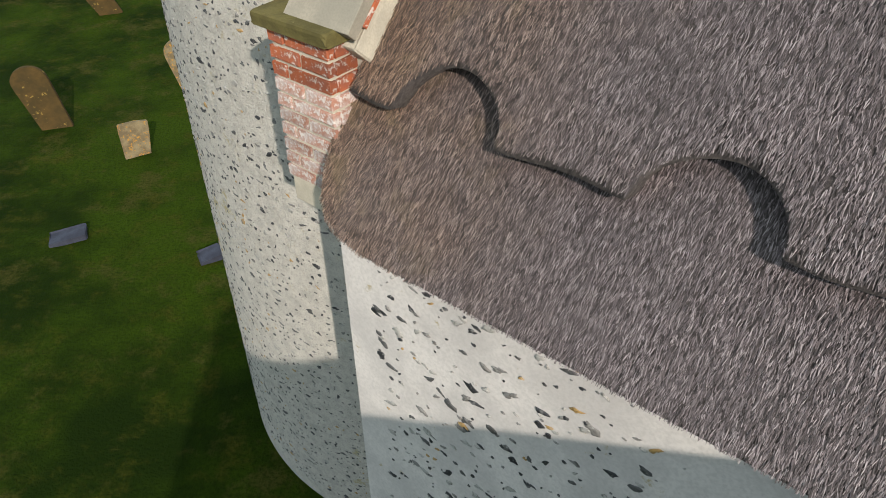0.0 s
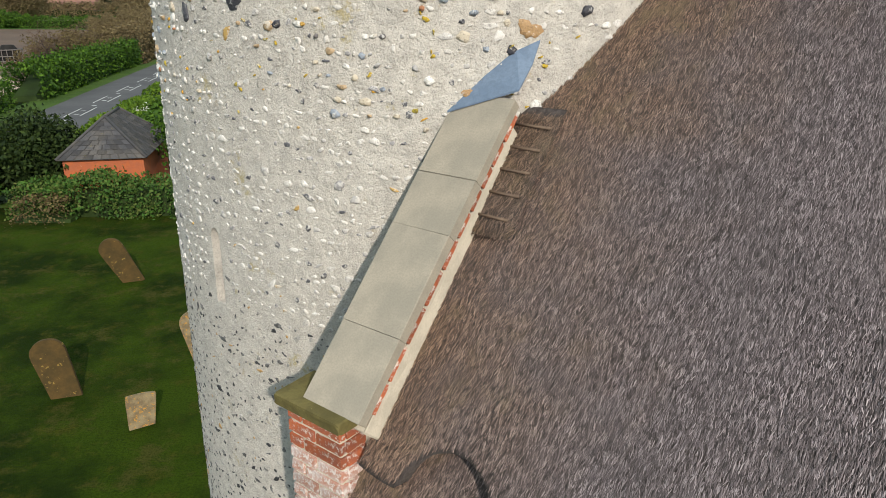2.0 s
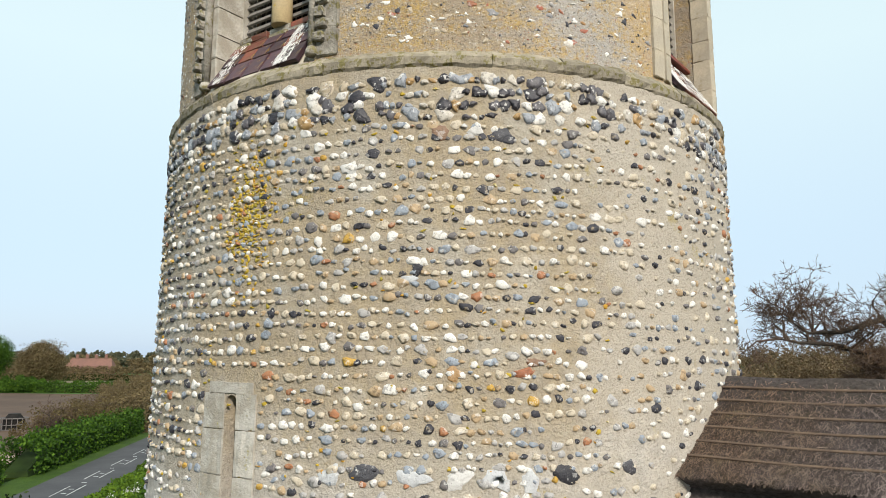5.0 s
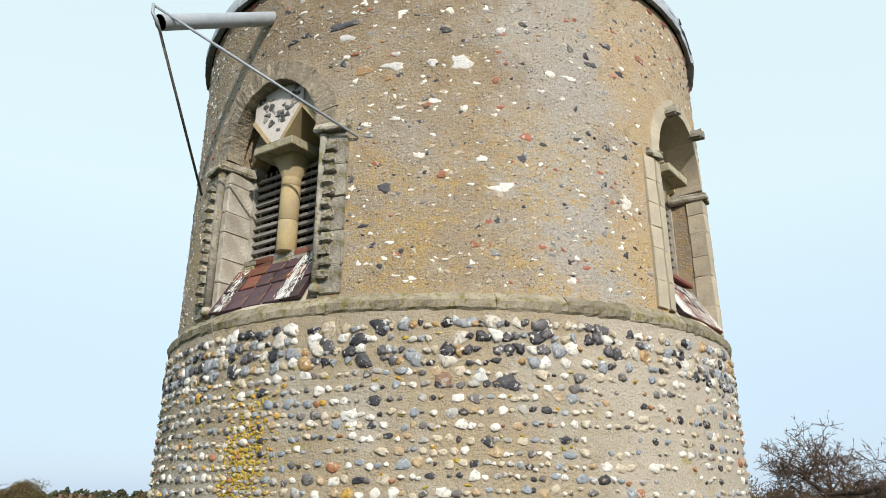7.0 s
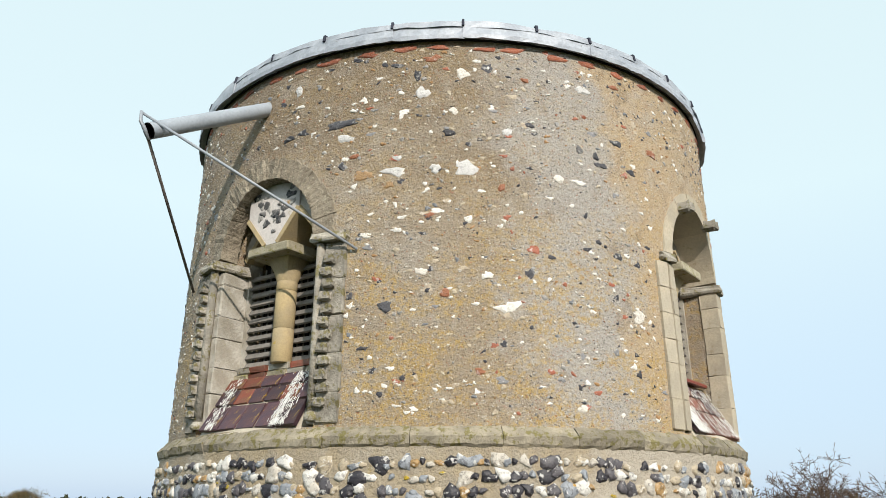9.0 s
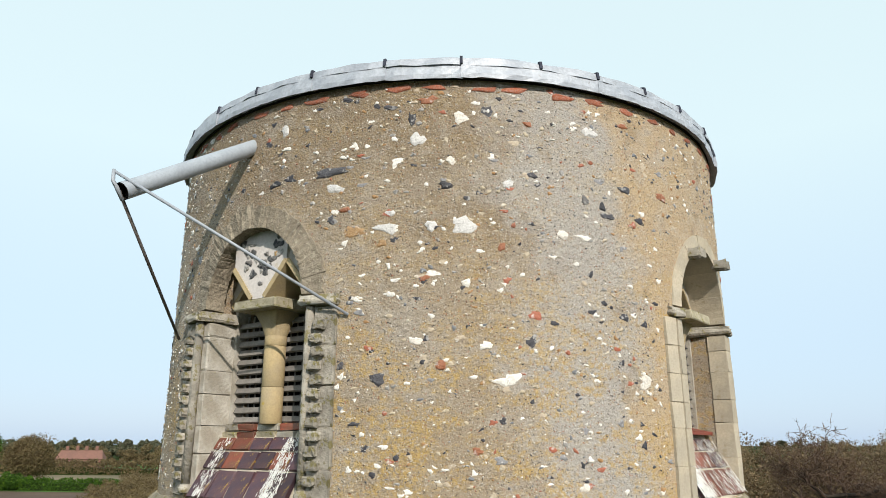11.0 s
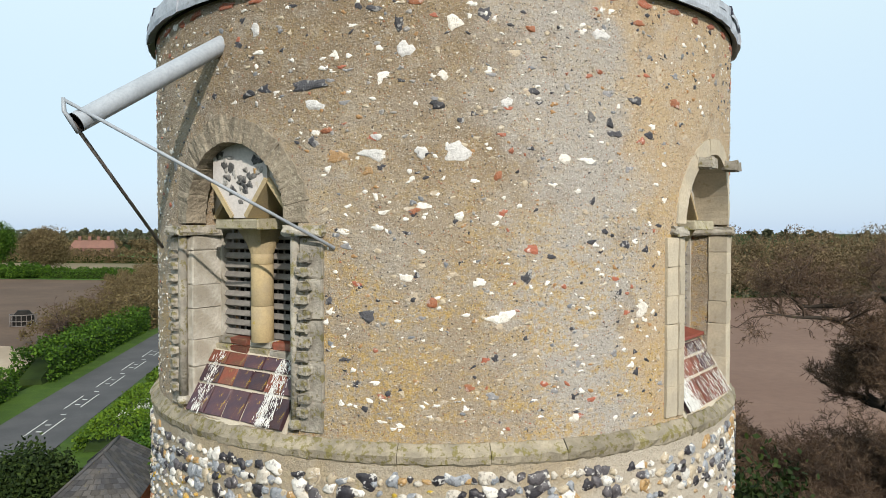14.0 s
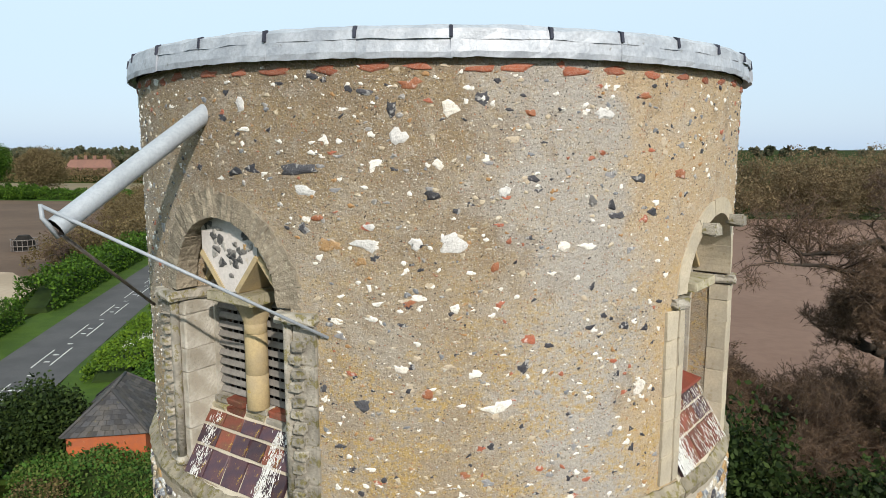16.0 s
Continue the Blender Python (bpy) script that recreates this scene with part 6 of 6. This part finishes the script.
# larger flints that stand out: angle, height, width, height of stone
BIG = {"dark": [(-10.9, 9.74, 0.20, 0.12), (15.7, 9.73, 0.19, 0.13), (25.6, 9.75, 0.11, 0.10), (2.0, 9.36, 0.13, 0.11), (2.0, 9.21, 0.11, 0.08), (7.5, 11.98, 0.12, 0.10), (-4.0, 11.05, 0.09, 0.08), (-45, 8.9, 0.10, 0.13), (-33, 8.98, 0.13, 0.11)],
       "pale": [(-15.6, 9.72, 0.17, 0.11), (-4.4, 9.72, 0.20, 0.11), (1.4, 9.72, 0.17, 0.13), (6.4, 9.71, 0.19, 0.13), (10.8, 9.70, 0.11, 0.15), (-5.0, 10.98, 0.12, 0.06), (-14, 11.75, 0.13, 0.09), (4.0, 12.0, 0.11, 0.08)],
       "brown": [(10.3, 10.37, 0.14, 0.06), (0.8, 10.37, 0.10, 0.10), (-1.0, 11.98, 0.12, 0.11), (11.8, 10.44, 0.12, 0.06), (10.0, 9.10, 0.16, 0.05), (9.2, 8.82, 0.14, 0.12), (2.0, 8.42, 0.16, 0.06)]}
BELFRY_BIG = {"pale": [(1.8, 14.47, 0.229, 0.139), (-9.5, 14.46, 0.189, 0.102), (-2.9, 14.47, 0.123, 0.083), (8, 13.4, 0.206, 0.102), (30.7, 13.42, 0.161, 0.12), (-5.2, 15.13, 0.133, 0.12), (1.4, 15.29, 0.123, 0.12), (-18.1, 14.79, 0.173, 0.083), (22.6, 15.27, 0.162, 0.102), (-28.1, 15.33, 0.099, 0.12), (8.6, 14.79, 0.09, 0.092), (4.9, 13.63, 0.115, 0.074), (17.1, 14.44, 0.105, 0.092), (20.6, 14.43, 0.148, 0.065), (-9.1, 14.57, 0.09, 0.065), (18.8, 12.72, 0.106, 0.065), (2.2, 14.06, 0.079, 0.074), (-13.9, 13.96, 0.12, 0.055), (-4.9, 13.66, 0.115, 0.065), (-0, 14.96, 0.088, 0.074)],
              "dark": [(-19.2, 14.92, 0.32, 0.102), (-0.8, 14.77, 0.132, 0.074), (-10.4, 13.41, 0.136, 0.102), (-18.4, 14.55, 0.106, 0.083), (-29.4, 14.9, 0.134, 0.074), (-6, 15.29, 0.089, 0.102), (21.2, 14.72, 0.089, 0.083), (24.4, 14.69, 0.062, 0.083), (25.4, 14.62, 0.136, 0.065), (29, 14.86, 0.133, 0.074), (-9.4, 15.39, 0.108, 0.065), (-13.7, 13.12, 0.111, 0.037), (-16, 13.5, 0.066, 0.065)],
              "brown": [(-14.7, 14.45, 0.214, 0.092), (-10.3, 14.35, 0.081, 0.074), (-3.9, 14.09, 0.08, 0.055), (3.6, 12.95, 0.079, 0.065), (-3.4, 15.44, 0.177, 0.074), (12, 15.27, 0.101, 0.055), (-16.3, 14.62, 0.104, 0.055), (7.5, 14.32, 0.063, 0.083), (29.5, 15.39, 0.135, 0.055), (-1.5, 13.5, 0.114, 0.065), (37.8, 14.88, 0.161, 0.074)]}
TONE = {"dark": [(0.0, (0.025, 0.025, 0.032)), (0.4, (0.06, 0.06, 0.07)), (0.75, (0.12, 0.115, 0.115))],
        "pale": [(0.0, (0.76, 0.73, 0.67)), (0.4, (0.58, 0.57, 0.56)), (0.7, (0.70, 0.655, 0.59))],
        "brown": [(0.0, (0.30, 0.11, 0.05)), (0.4, (0.36, 0.22, 0.10)), (0.7, (0.22, 0.13, 0.08))]}
for i, (key, table) in enumerate(BIG.items()):
    m = by_island(key + "_flint", TONE[key], rough=0.5, whole=True, bump=0.004, mottled=0.35, rind=0.3)
    on_low = m if key != "pale" else by_island("washed_pale_flint", [(0.0, (0.56, 0.55, 0.53)), (0.5, (0.46, 0.47, 0.48))], rough=0.7, whole=True, mottled=0.2, rind=0.2)
    set_single("large_flint", np.array([(*q, 0.016) for q in table]), low_r, 70 + i, on_low, wall_tower, False, 0.24)
    set_single("large_flint", np.array([(a, z, 0.82 * w, 0.78 * h, 0.010) for a, z, w, h in BELFRY_BIG[key]]), lambda z: BELFRY_R + 0 * z, 80 + i, m, wall_belfry, False, 0.30)


def belfry_flints():
    r = np.random.default_rng(9)
    out = []
    for _ in range(6200):
        a, z = r.uniform(-84, 84), r.uniform(12.64, 15.56)
        if any(abs(a - mid) < h + 6.0 and z < SPRING + 0.05 or math.hypot(2.72 * math.sin(radians(a - mid)), (z - SPRING) / 1.08) < 0.047 * h + 0.25 for mid, h in WIN):
            continue
        big = r.random() < 0.015
        w = r.uniform(0.055, 0.095) if big else 0.008 + 0.048 * r.random() ** 2.9
        out.append((a, z, w, w * r.uniform(0.4, 0.85), r.uniform(0.003, 0.009)))
    return np.array(out)


bf = belfry_flints()
large = np.flatnonzero((bf[:, 2] > 0.05))[:280]
set_stones("flints", bf[np.setdiff1d(np.arange(len(bf)), large)], lambda z: BELFRY_R + 0 * z, 54, M_SCATTER, wall_belfry, "small scattered flints and pebbles", 8, False, 0.37)
set_single("flint", bf[large], lambda z: BELFRY_R + 0 * z, 55, M_SCATTER1, wall_belfry, False, 0.36)
top_bricks = np.array([(a + rng.uniform(-1, 1), 15.54 + rng.uniform(-0.02, 0.01), rng.uniform(0.10, 0.22), 0.05, 0.012) for a in np.arange(-80, 80, 6.5)])
set_single("brick", top_bricks, lambda z: BELFRY_R + 0 * z, 56, M_BRICK, wall_belfry)

lich = np.concatenate([np.stack([rng.normal(-31, 2.4, 380), rng.normal(11.5, 0.28, 380)], 1), np.stack([rng.uniform(-70, 25, 260), rng.uniform(8.2, 12.3, 260)], 1)])
lich = np.column_stack([lich, rng.uniform(0.012, 0.05, len(lich)), rng.uniform(0.01, 0.035, len(lich)), np.full(len(lich), 0.012)])
set_stones("lichen", lich, low_r, 58, M_LICHEN, wall_tower, "patches of bright yellow lichen", 7)
n = 1500
s, z = rng.uniform(2.08, 6.0, n), rng.uniform(1.0, 5.7, n)
keep = ~((s > WS0 - 0.15) & (z < WZ1 + 0.1))
s, z = s[keep], z[keep]
p = np.stack([PX + s * UX + 3.552 * NX, PY + s * UY + 3.552 * NY, z], 1)
w = 0.016 + 0.085 * rng.random(len(p)) ** 2.0
stones("flints", p, np.tile((NX, NY, 0.0), (len(p), 1)), np.tile((0, 0, 1.0), (len(p), 1)), w, w * rng.uniform(0.35, 0.7, len(p)), rng.uniform(0.004, 0.010, len(p)), 57, M_FLECK, nave, "dark flints showing through old white plaster", 9, False, 0.42)
set_single("flint_cobble", high[pick], low_r, 50, M_COBBLE1, wall_tower, True, 0.17)
